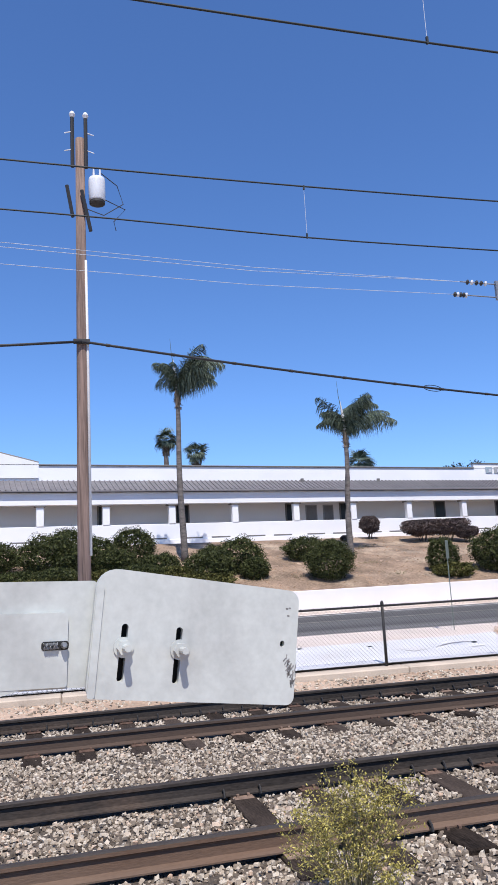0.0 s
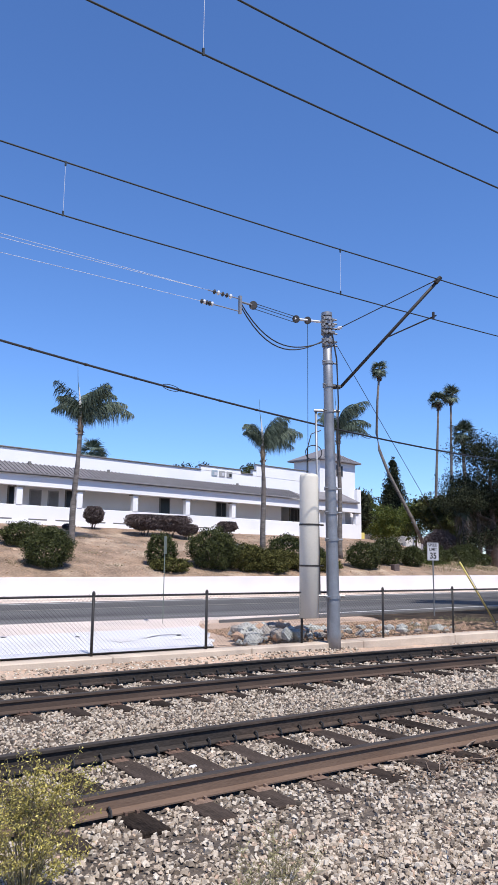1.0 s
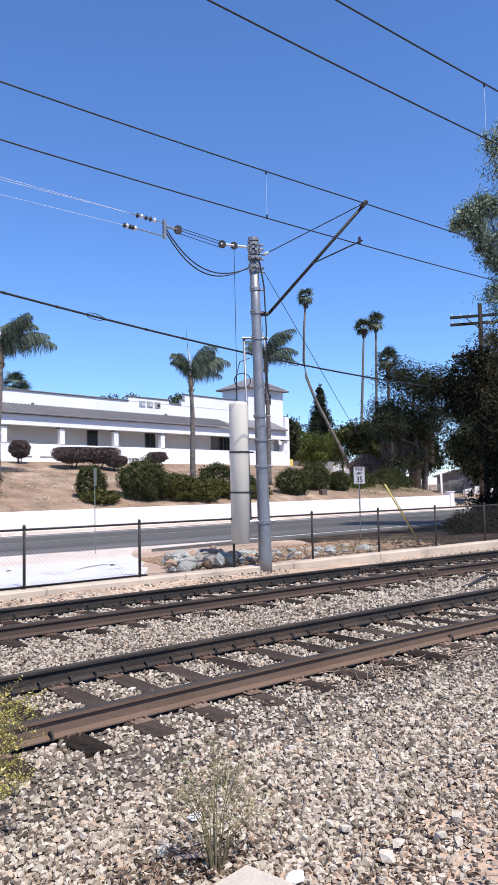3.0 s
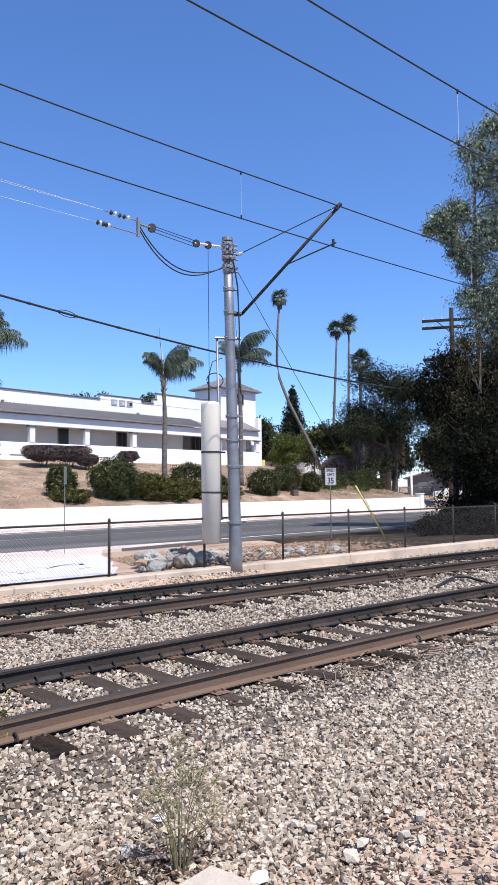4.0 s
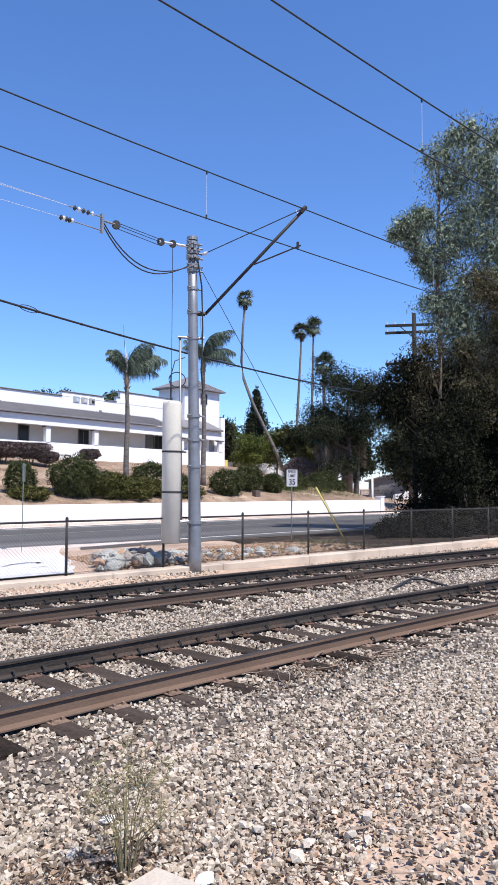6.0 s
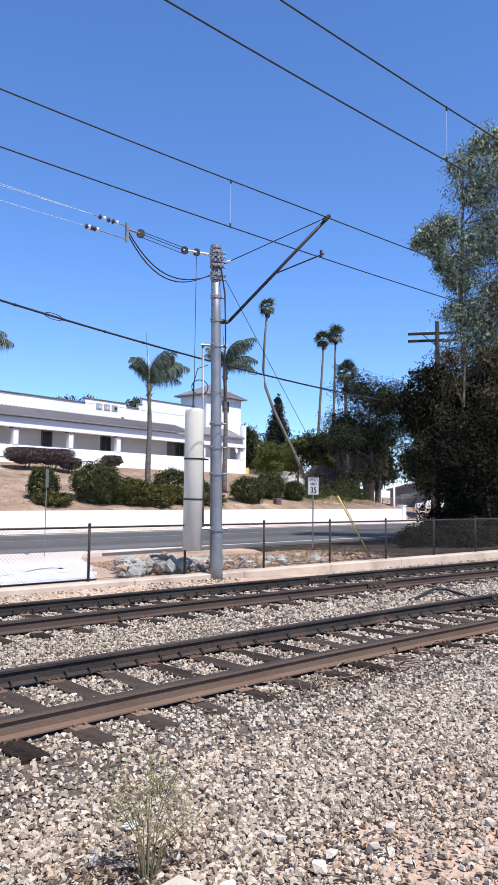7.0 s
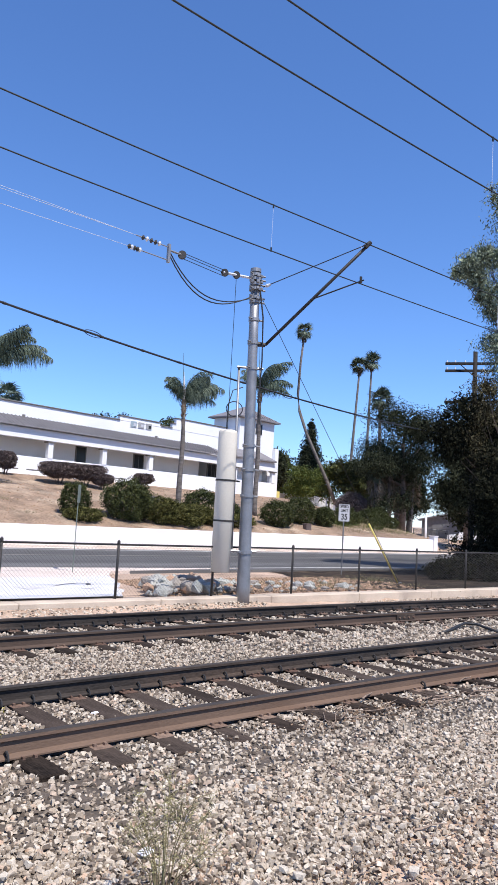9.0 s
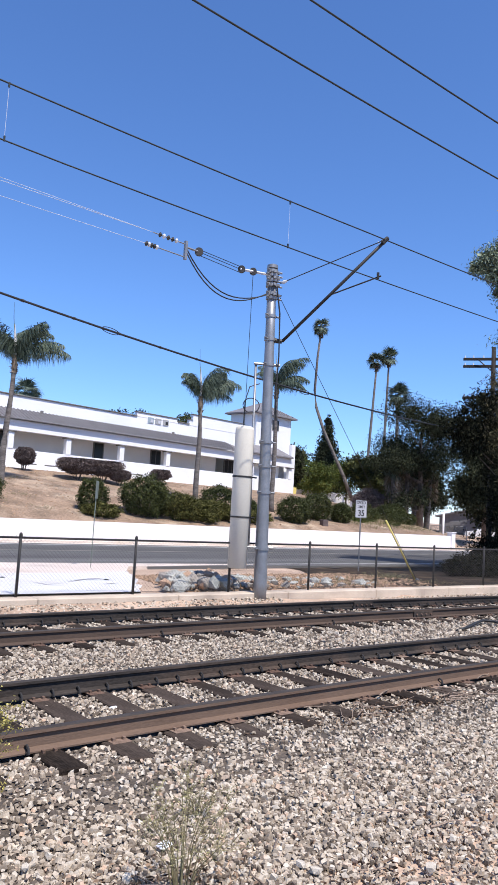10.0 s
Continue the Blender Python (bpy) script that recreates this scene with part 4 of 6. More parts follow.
for k in range(2):
    a, b = YOKE + Vector((0.02 * k, 0, -0.1 * k)), on_pole(7.05) + Vector((-0.1, 0.02, 0.03 * k))
    part("jumper_cable", tube(B(), [a.lerp(b, u / 14) - Vector((0, 0, (0.52 + 0.05 * k) * 4 * (u / 14) * (1 - u / 14) * (1.25 - 0.5 * u / 14))) for u in range(15)], 0.014, 6), M_BLACK, tens)
WX = TA.lerp(TB, 0.55)
part("weight_rope", tube(B(), [WX, Vector((11.0, 12.78, 3.95))], 0.007, 5), M_WIRE, tens)

# balance-weight tube beside the mast
weight = thing("balance_weight_tube", "beige balance-weight tube strapped beside the mast", "balance weight")
CX, CY = 11.03, 12.78
part("tube_body", tube(B(), [(CX, CY, z) for z in (0.72, 0.73, 3.84, 3.90, 3.93)], [0.20, 0.215, 0.215, 0.2, 0.12], 24), M_TUBE, weight, smooth=True)
for z in (2.77, 1.86):
    b = part("strap", tube(B(), [(CX, CY, z - 0.02), (CX, CY, z + 0.02)], 0.224, 24), M_FENCE, weight)
    part("strap_bolt", tube(B(), [(CX + 0.18, CY - 0.16, z), (CX + 0.34, CY - 0.10, z)], 0.02, 6), M_FENCE, b)
loop = [(CX + 0.10 + 0.16 * math.cos(a), CY - 0.05 - 0.1 * math.cos(a), 4.42 + 0.17 * math.sin(a)) for a in [2 * math.pi * k / 24 for k in range(25)]]
part("cable_coil", tube(B(), loop, 0.012, 5), M_BLACK, weight)
part("cable_coil", tube(B(), [(CX - 0.06, CY, 3.92), (CX - 0.05, CY, 4.5), (CX + 0.05, CY - 0.02, 4.85), (CX + 0.28, CY - 0.1, 4.95)], 0.012, 5), M_BLACK, weight)

# ---------------------------------------------------------------- wooden utility pole with transformer
UX, UY = 0.85, 18.2
up = thing("utility_pole", "brown creosoted wooden utility pole with a transformer", "utility pole")
part("shaft", tube(B(), [(UX, UY, -0.3), (UX, UY, 4), (UX + 0.02, UY, 9), (UX + 0.03, UY, 13.4)], [0.165, 0.15, 0.13, 0.115], 14), M_POLEWOOD, up, smooth=True)
part("conduit", tube(B(), [(UX + 0.15, UY - 0.08, 2.6), (UX + 0.15, UY - 0.08, 7.0), (UX + 0.13, UY - 0.08, 10.0)], 0.035, 8), M_PVC, up, "white plastic conduit", smooth=True)
for dx in (-0.17, 0.17):
    post = part("insulator_post", tube(B(), [(UX + dx, UY - 0.16, 12.5), (UX + dx, UY - 0.16, 13.9)], 0.05, 8), M_BLACK, up, "black upright bracket")
    part("insulator", tube(B(), [(UX + dx, UY - 0.16, 13.9), (UX + dx, UY - 0.16, 13.98), (UX + dx, UY - 0.16, 14.06)], [0.05, 0.085, 0.05], 10), M_PORC, post)
    for z in (13.0, 13.5):
        part("cutout_arm", tube(B(), [(UX + dx, UY - 0.16, z), (UX + dx * 2.2, UY - 0.22, z - 0.1)], 0.015, 5), M_PORC, post)
arm = [(UX - 0.32, UY - 0.2, 11.95), (UX - 0.18, UY - 0.2, 11.1)], [(UX + 0.05, UY - 0.2, 11.85), (UX + 0.26, UY - 0.2, 10.75)]
for a in arm:
    part("brace_arm", tube(B(), a, 0.05, 6), M_BLACK, up)
can = part("transformer_can", tube(B(), [(UX + 0.44, UY - 0.1, z) for z in (11.61, 11.66, 12.18, 12.26, 12.28)], [0.19, 0.215, 0.215, 0.2, 0.1], 20), M_PORC, up, "pale grey transformer can", smooth=True)
part("can_bottom", tube(B(), [(UX + 0.44, UY - 0.1, 11.56), (UX + 0.44, UY - 0.1, 11.62)], 0.2, 20), M_FENCE, can)
for dx in (-0.08, 0.08):
    part("bushing", tube(B(), [(UX + 0.44 + dx, UY - 0.15, 12.26), (UX + 0.44 + dx, UY - 0.15, 12.50)], [0.035, 0.02], 8), M_PORC, can)
for pts in ([(UX + 0.5, UY - 0.15, 12.43), (UX + 0.95, UY - 0.15, 12.08), (UX + 1.1, UY - 0.15, 11.58), (UX + 0.6, UY - 0.15, 11.23), (UX + 0.15, UY - 0.15, 11.38)], [(UX + 0.6, UY - 0.15, 11.68), (UX + 1.15, UY - 0.15, 11.43), (UX + 0.85, UY - 0.15, 11.08), (UX + 0.9, UY - 0.15, 10.83)]):
    part("drop_lead", tube(B(), pts, 0.013, 5), M_BLACK, up)
part("line_clamp", box(B(), UX - 0.2, UX + 0.2, UY - 0.18, UY - 0.1, 7.78, 7.9, bevel=0.01), M_FENCE, up)

# second pole down the line, mostly in the trees
U2 = Vector((40.4, 24.0, 0))
up2 = thing("utility_pole", "dark wooden utility pole with crossarms among the trees", "utility pole")
part("shaft", tube(B(), [(U2.x, U2.y, -0.4), (U2.x, U2.y, 12.9)], [0.18, 0.13], 12), M_DARKWOOD, up2, smooth=True)
for z in (12.15, 11.7, 9.75):
    a = part("crossarm", box(B(), -1.7, 1.7, -0.07, 0.07, -0.08, 0.08, pose(U2.x - 0.1, U2.y + 0.05, z, 0, -2, -48), bevel=0.01), M_DARKWOOD, up2)
    for k in (-1.6, -1.1, -0.5, 0.6, 1.5):
        q = pose(U2.x - 0.1, U2.y + 0.05, z, 0, -2, -48) @ Vector((k, 0, 0.06))
        part("insulator", tube(B(), [q, q + Vector((0, 0, 0.16))], [0.05, 0.03], 8), M_PORC, a)
part("crossarm_brace", tube(B(), [(U2.x - 0.9, U2.y + 0.6, 12.1), (U2.x, U2.y - 0.15, 11.2)], 0.03, 5), M_DARKWOOD, up2)

# thick black cable between the poles, with two lashed loops
A1, A2, A0 = Vector((UX, UY - 0.2, 7.82)), Vector((U2.x, U2.y - 0.25, 7.42)), Vector((-45, 12.5, 7.8))
cab = thing("telephone_cable", "thick black lashed cable slung between the poles", "cable")
part("span", tube(B(), sag_line(A1, A2, 0.68, 40), 0.034, 8), M_BLACK, cab, smooth=True)
part("span", tube(B(), sag_line(A0, A1, 1.5, 30), 0.034, 8), M_BLACK, cab, smooth=True)
line = sag_line(A1, A2, 0.68, 400)
for u in (105, 205):
    c0 = line[u]
    d = (line[u + 1] - line[u]).normalized()
    part("loop", tube(B(), [c0 + d * 0.33 * math.cos(a) + Vector((0, 0, 0.09 * math.sin(a))) for a in [2 * math.pi * k / 20 for k in range(21)]], 0.012, 5), M_BLACK, cab)
for u in range(6, 395, 17):
    part("lashing_clip", tube(B(), [line[u], line[u + 1]], 0.042, 6), M_FENCE, cab)


# ---------------------------------------------------------------- planting
def leaf_mesh(name, pos, out, length, width, material, seed, droop=0.0):
    """One mesh of many separate folded leaves. pos, out: place and outward way of each."""
    r = np.random.RandomState(seed)
    n = len(pos)
    d = out + r.normal(0, 0.6, (n, 3))
    d[:, 2] -= droop
    d /= np.linalg.norm(d, axis=1)[:, None] + 1e-9
    s = np.cross(d, r.normal(0, 1, (n, 3)))
    s /= np.linalg.norm(s, axis=1)[:, None] + 1e-9
    ln = (length * r.uniform(0.6, 1.3, n))[:, None]
    wd = (width * r.uniform(0.7, 1.3, n))[:, None]
    v = np.stack([pos - d * ln * 0.5, pos + s * wd * 0.5, pos + d * ln * 0.5, pos - s * wd * 0.5], 1).reshape(-1, 3)
    me = bpy.data.meshes.new(name)
    me.vertices.add(4 * n)
    me.vertices.foreach_set("co", v.reshape(-1))
    me.loops.add(4 * n)
    me.loops.foreach_set("vertex_index", np.arange(4 * n))
    me.polygons.add(n)
    me.polygons.foreach_set("loop_start", np.arange(n) * 4)
    me.update(calc_edges=True)
    me.materials.append(material)
    return me


def shell(r, n, rx, ry, rz, lump, phase, inner=0.75, flat=0.0):
    """Random places on a lumpy ellipsoid, and their outward ways."""
    d = r.normal(0, 1, (n, 3))
    d /= np.linalg.norm(d, axis=1)[:, None]
    bump = 1 + lump * np.array([noise.noise(Vector(q * 2.3) + Vector((phase, 0, 0))) + 0.5 * noise.noise(Vector(q * 5.5) + Vector((0, phase, 0))) for q in d])
    rad = bump * (1 - (1 - inner) * r.rand(n) ** 2)
    p = d * rad[:, None] * np.array([rx, ry, rz])
    if flat:
        p[:, 2] = np.minimum(p[:, 2], rz * flat)
    return p, d


BUSH_SEED = [50]


def bush(x, y, z, w, h, material=M_LEAF, label="rounded green clipped shrub on the bank", leaf=0.075, lump=0.24, stems=False, n=None, flat=0.0, group="bank shrubs"):
    BUSH_SEED[0] += 1
    sd = BUSH_SEED[0]
    r = np.random.RandomState(sd)
    t = thing("shrub", label, "shrub", group, at=(x, y, z))
    rx, ry, rz = w / 2, w / 2 * 0.8, h * (0.5 if not stems else 0.38)
    zc = h * 0.45 if not stems else h * 0.62
    q, e = shell(r, int(700 + 260 * w * h), rx * 0.84, ry * 0.84, rz * 0.84, lump, sd, 0.9, flat)
    q[:, 2] += zc
    o = new("inner_foliage", leaf_mesh("inner_foliage", q, r.normal(0, 1, q.shape), leaf * 2.4, leaf * 1.9, material, sd + 500))
    o.parent = t
    cnt = n or int(1600 + 760 * w * h)
    p, d = shell(r, cnt, rx, ry, rz, lump, sd, 0.78, flat)
    p[:, 2] += zc
    me = leaf_mesh("foliage", p, d, leaf, leaf * 0.55, material, sd)
    o = new("foliage", me)
    o.parent = t
    st = B()
    for k in range(5 if stems else 3):
        a = 6.283 * k / 5 + 0.4
        tube(st, [(0.05 * math.cos(a), 0.05 * math.sin(a), -0.25), (rx * 0.4 * math.cos(a), ry * 0.4 * math.sin(a), zc)], [0.04, 0.02], 5)
    part("stem", st, M_BARK, t)
    return t


def gz(x, y):
    return ground_z(x, y)


SHRUBS = [(-1.4, 41.0, 2.8, 1.0), (0.6, 40.8, 3.0, 1.1), (1.4, 44.6, 3.2, 2.4), (3.8, 42.6, 2.6, 1.6), (6.3, 42.6, 2.4, 1.3), (9.6, 43.6, 2.2, 1.5), (27.6, 41.0, 2.8, 2.0), (32.0, 40.2, 2.6, 1.6), (0.3, 43.0, 4.0, 2.5), (2.7, 43.3, 3.0, 2.2), (4.9, 43.9, 2.7, 2.6), (-3.0, 43.4, 3.4, 2.0), (-6.4, 44.0, 3.2, 2.4), (2.6, 41.0, 2.6, 1.0), (5.0, 41.1, 3.0, 1.0), (7.0, 41.0, 2.6, 1.1), (8.7, 40.8, 3.0, 1.8), (10.8, 42.0, 3.0, 2.2), (11.3, 40.7, 1.8, 1.35),
          (15.7, 44.7, 2.9, 1.6), (17.4, 44.4, 1.8, 1.4), (15.5, 39.9, 3.0, 2.4), (22.8, 40.2, 2.0, 2.25), (26.4, 39.9, 3.6, 2.8), (28.8, 39.5, 2.6, 2.2), (30.6, 39.2, 2.4, 1.6), (33.4, 41.1, 3.1, 2.3), (35.4, 40.4, 2.2, 1.7), (40.1, 40.2, 3.0, 2.2), (44.0, 41.6, 3.0, 2.4), (46.4, 41.1, 2.1, 1.8), (49.5, 41.8, 1.8, 1.0), (51.8, 42.6, 2.2, 1.2), (53.6, 41.2, 1.8, 1.1), (55.0, 43.4, 2.6, 1.5), (56.6, 42.0, 2.0, 1.2), (57.6, 44.2, 2.4, 1.6), (54.4, 45.6, 2.2, 1.3), (50.4, 44.6, 2.0, 1.1)]
for k, (x, y, w_, h_) in enumerate(SHRUBS):
    low = h_ < 1.2
    if (x, y) in ((28.8, 39.5), (30.6, 39.2), (32.0, 40.2), (7.0, 41.0), (2.6, 41.0)):
        bush(x, y, gz(x, y) - 0.08, w_ * 1.15, h_ * 0.85, M_LEAFOLIVE, "mounded olive-green creeper on the dry bank", lump=0.35)
        continue
    bush(x, y, gz(x, y) - 0.08, w_, h_, label="low spreading green shrub on the dry bank" if low else "rounded dense green shrub on the dry bank", lump=0.28 if k % 3 else 0.2)
for x, y, w_, h_, fl in ((23.6, 52.0, 1.6, 1.9, 0.8), (26.9, 50.0, 3.2, 1.9, 0.6), (29.2, 50.2, 3.4, 1.95, 0.6), (30.2, 49.4, 1.9, 1.4, 0.6), (36.5, 53.0, 1.9, 1.4, 0.7), (21.2, 50.9, 0.9, 0.5, 0.8)):
    bush(x, y, gz(x, y) - 0.05, w_, h_, M_LEAFDULL, "dull purplish-brown flat-topped shrub near the building", 0.10, 0.2, stems=True, flat=fl)
for x, y, w_, h_ in ((31.4, 41.6, 3.6, 1.0), (33.6, 39.7, 3.4, 1.2), (30.4, 40.6, 3.0, 0.9), (35.6, 39.5, 2.6, 1.0), (8.4, 39.6, 3.0, 0.9), (-0.5, 40.2, 3.2, 0.8), (22.9, 39.3, 2.6, 0.9)):
    bush(x, y, gz(x, y) - 0.1, w_, h_, M_LEAFOLIVE, "low olive-green creeper spreading over the bank", 0.075, 0.4)
# shrubs added to darken the tree-shaded ground behind the fence
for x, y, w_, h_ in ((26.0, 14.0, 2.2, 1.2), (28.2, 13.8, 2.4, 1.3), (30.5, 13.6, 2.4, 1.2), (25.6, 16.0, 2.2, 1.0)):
    bush(x, y, gz(x, y) - 0.1, w_, h_, M_LEAFSHADED, "dark straggling shrub added where tree shade falls behind the fence", 0.08, 0.45, group="undergrowth")
bush(57.0, 47.0, gz(57, 47) - 0.1, 3.6, 2.6, M_LEAFDULL, "large brownish domed shrub near the palms", 0.12, 0.2)


def frond_mesh(seed, length, lift, curl, sweep):
    """One feather frond: an arching stem along +x with drooping leaflets; sweep bends it with the wind."""
    r = random.Random(seed)
    pts, ang, p = [], lift, Vector((0, 0, 0))
    n = 16
    for k in range(n + 1):
        pts.append(p.copy())
        ang -= curl / n * (0.4 + 1.2 * k / n)
        p = p + Vector((math.cos(ang), sweep * (k / n) * 0.3, math.sin(ang))) * (length / n)
    bm = tube(B(), pts, [0.03 - 0.025 * k / n for k in range(n + 1)], 4)
    for k in range(3, n * 6):
        u = k / 6
        i = min(n - 1, int(u))
        c0 = pts[i].lerp(pts[i + 1], u - i)
        d = (pts[i + 1] - pts[i]).normalized()
        ll = length * 0.33 * (math.sin(math.pi * min(1, 0.12 + 0.85 * u / n)) ** 0.6) * r.uniform(0.8, 1.15)
        for s in (-1, 1):
            side = Vector((0, s, 0)) * r.uniform(0.3, 0.7) + d * r.uniform(0.3, 0.7) + Vector((0, 0, r.uniform(-1.1, -0.2)))
            side.normalize()
            mid = c0 + side * ll * 0.55
            end = mid + (side + Vector((0, 0.3 * sweep, -1.3))).normalized() * ll * 0.6
            w_ = d * 0.017
            a, b, c_, e = bm.verts.new(c0 - w_), bm.verts.new(c0 + w_), bm.verts.new(mid + w_), bm.verts.new(mid - w_)
            f_ = bm.verts.new(end)
            bm.faces.new((a, b, c_, e))
            bm.faces.new((e, c_, f_))
    return mesh_of("frond", bm, M_PALM)


FRONDS = [frond_mesh(k, 3.0 + 0.2 * (k % 3), li, cu, sw) for k, (li, cu, sw) in enumerate(((1.40, 1.75, 0.3), (1.20, 1.6, -0.3), (1.0, 1.35, 0.2), (1.45, 2.3, 0.0), (0.75, 1.2, -0.2)))]


def queen_palm(x, y, z, top, label, seed, lean=0.0, scale=1.0):
    """A feather palm in a wind that lays most of its fronds over to one side."""
    r = random.Random(seed)
    t = thing("queen_palm", label, "palm tree", "bank palms", at=(x, y, z))
    h = top - z
    pts = [(lean * (1 - u / 10) + 0.05 * math.sin(u * 0.7 + seed), 0, -0.3 + (h + 0.3) * u / 10) for u in range(11)]
    part("trunk", tube(B(), pts, [0.22 - 0.008 * u + (0.06 if u == 0 else 0) for u in range(11)], 12), M_TRUNK, t, smooth=True)
    tip = Vector(pts[-1])
    part("crown_shaft", tube(B(), [tip - Vector((0, 0, 0.25)), tip + Vector((0.02, 0, 0.25)), tip + Vector((-0.02, 0, 0.6)), tip + Vector((0, 0, 1.15))], [0.14, 0.19, 0.16, 0.07], 10), M_PALMDRY, t, "ragged tan crown base")
    p = np.array([(0.19 * math.cos(a), 0.19 * math.sin(a), q) for a, q in [(r.uniform(0, 6.28), r.uniform(-0.3, 0.9)) for _ in range(70)]])
    o = new("boot_fibre", leaf_mesh("boot_fibre", p + np.array(tip), p * np.array([1.0, 1.0, 0.0]), 0.38, 0.07, M_PALMDRY, seed, -0.3))
    o.parent = t
    for k in range(17):
        lee = k % 3 != 0
        az = r.gauss(-0.3, 0.8) if lee else r.gauss(2.8, 0.7)
        o = new("frond", FRONDS[(k * 2 + seed) % 5] if lee else FRONDS[(0, 3, 1)[k % 2]])
        o.parent = t
        s = scale * r.uniform(0.92, 1.18) * (1.05 if lee else 0.8)
        o.matrix_basis = Matrix.Translation(tip + Vector((0, 0, 0.75 + 0.02 * k))) @ pose(0, 0, 0, r.uniform(-25, 25), r.uniform(-18, 20), math.degrees(az)) @ Matrix.Scale(s, 4)
    part("spathe", tube(B(), [tip + Vector((0, 0, 0.9)), tip + Vector((-0.1, 0, 1.9)), tip + Vector((-0.2, 0, 2.9))], [0.13, 0.09, 0.02], 6), M_PVC, t, "pale upright spathe")
    part("spear_leaf", tube(B(), [tip + Vector((-0.1, 0, 1.9)), tip + Vector((-0.3, 0, 3.3)), tip + Vector((-0.36, 0, 4.3))], [0.03, 0.02, 0.008], 5), M_PALM, t)
    return t


queen_palm(8.05, 45.3, gz(8, 45.3), 12.75, "queen palm with wind-swept fronds and a slim grey trunk", 1, 0.1, 1.0)
queen_palm(19.35, 45.4, gz(19.3, 45.4), 10.2, "queen palm with a pale spear above its crown", 2, -0.25, 0.95)
queen_palm(32.45, 42.7, gz(32.4, 42.7), 9.3, "shorter queen palm with a straight grey trunk on the bank", 3, 0.1, 0.95)
queen_palm(40.6, 43.4, gz(40.5, 43.4), 11.5, "queen palm with a dark drooping crown by the tower", 4, 0.1, 0.85)


def fan_mesh(seed):
    r = random.Random(seed)
    bm = tube(B(), [(0, 0, 0), (0.5, 0, 0.12)], [0.02, 0.012], 4)
    c0 = Vector((0.5, 0, 0.12))
    for k in range(15):
        a = -1.5 + 3.0 * k / 14
        d = Vector((math.cos(a), math.sin(a), 0.1 - 0.25 * abs(math.sin(a))))
        s = Vector((-math.sin(a), math.cos(a), 0)) * 0.05
        m_, e = c0 + d * 0.5, c0 + d * r.uniform(0.8, 1.0) + Vector((0, 0, -0.22))
        v = [bm.verts.new(q) for q in (c0, m_ - s, m_ + s, e)]
        bm.faces.new((v[0], v[1], v[2]))
        bm.faces.new((v[1], v[3], v[2]))
    return mesh_of("fan_leaf", bm, M_PALM)


FANS = [fan_mesh(k) for k in range(3)]


def fan_palm(path, r0, label, seed, head=1.0, skirt=0.6):
    """A tall fan palm; path: points of its trunk."""
    r = random.Random(seed)
    base = Vector(path[0])
    t = thing("fan_palm", label, "palm tree", "fan palms", at=base)
    pts = [Vector(p) - base for p in path]
    part("trunk", tube(B(), pts, [r0 * (1 - 0.45 * k / (len(pts) - 1)) for k in range(len(pts))], 10), M_TRUNK, t, smooth=True)
    tip = pts[-1]
    for k in range(30):
        o = new("fan_leaf", FANS[k % 3])
        o.parent = t
        el = r.uniform(-70, 60)
        o.matrix_basis = Matrix.Translation(tip + Vector((0, 0, 0.5 * head))) @ pose(0, 0, 0, r.uniform(-30, 30), el, r.uniform(0, 360)) @ Matrix.Scale(head * r.uniform(0.8, 1.2), 4)
    p = np.array([(0.35 * math.cos(a) * skirt, 0.35 * math.sin(a) * skirt, -z_) for a, z_ in [(r.uniform(0, 6.28), r.uniform(-0.1, 1.3) * skirt) for _ in range(260)]])
    o = new("dry_skirt", leaf_mesh("dry_skirt", p + np.array(tip), p * np.array([1, 1, 0.0]), 0.5 * skirt, 0.09, M_PALMDRY, seed, 1.4))
    o.parent = t
    return t


def straight(x, y, z0, z1, lean=0.0):
    return [(x + lean * (1 - k / 6), y, lerp(z0, z1, k / 6)) for k in range(7)]


fan_palm([(67.2, 57.8, 4.0), (66.5, 58.6, 6.6), (65.6, 59.5, 9.2), (64.6, 60.6, 12.3), (63.9, 61.3, 15.0), (63.7, 61.5, 17.0), (63.8, 61.4, 21.0), (64.0, 61.2, 24.4)], 0.23, "very tall fan palm with a sharply bent grey trunk", 11, 0.95, 0.7)
fan_palm(straight(73.5, 60.2, 4.3, 21.6, -1.4), 0.21, "tall slim fan palm with a small round crown", 12, 1.0)
fan_palm(straight(74.7, 59.2, 4.3, 22.3, -0.6), 0.21, "tall slim fan palm beside its twin", 13, 1.0)
fan_palm(straight(67.3, 51.9, 3.0, 15.6, 0.4), 0.28, "fan palm standing over the dark trees", 14, 1.15)
fan_palm(straight(13.5, 84.0, 5.0, 17.2), 0.45, "fan palm behind the white building", 15, 1.15, 1.0)
fan_palm(straight(16.9, 83.4, 5.0, 15.4), 0.45, "shaggy fan palm behind the white building", 16, 1.2, 1.5)
fan_palm(straight(34.6, 77.7, 5.0, 13.0), 0.4, "fan palm just showing over the roofline", 17, 1.4)
for k, (x, y) in enumerate(((58.9, 45.6), (60.6, 45.2), (62.4, 45.4), (64.0, 44.8))):
    fan_palm(straight(x, y, ground_z(x, y) - 0.2, 6.3 + 0.5 * (k % 2), 0.5 - 0.3 * k), 0.30, "fan palm with a rough boot-covered trunk", 20 + k, 0.75, 2.0)


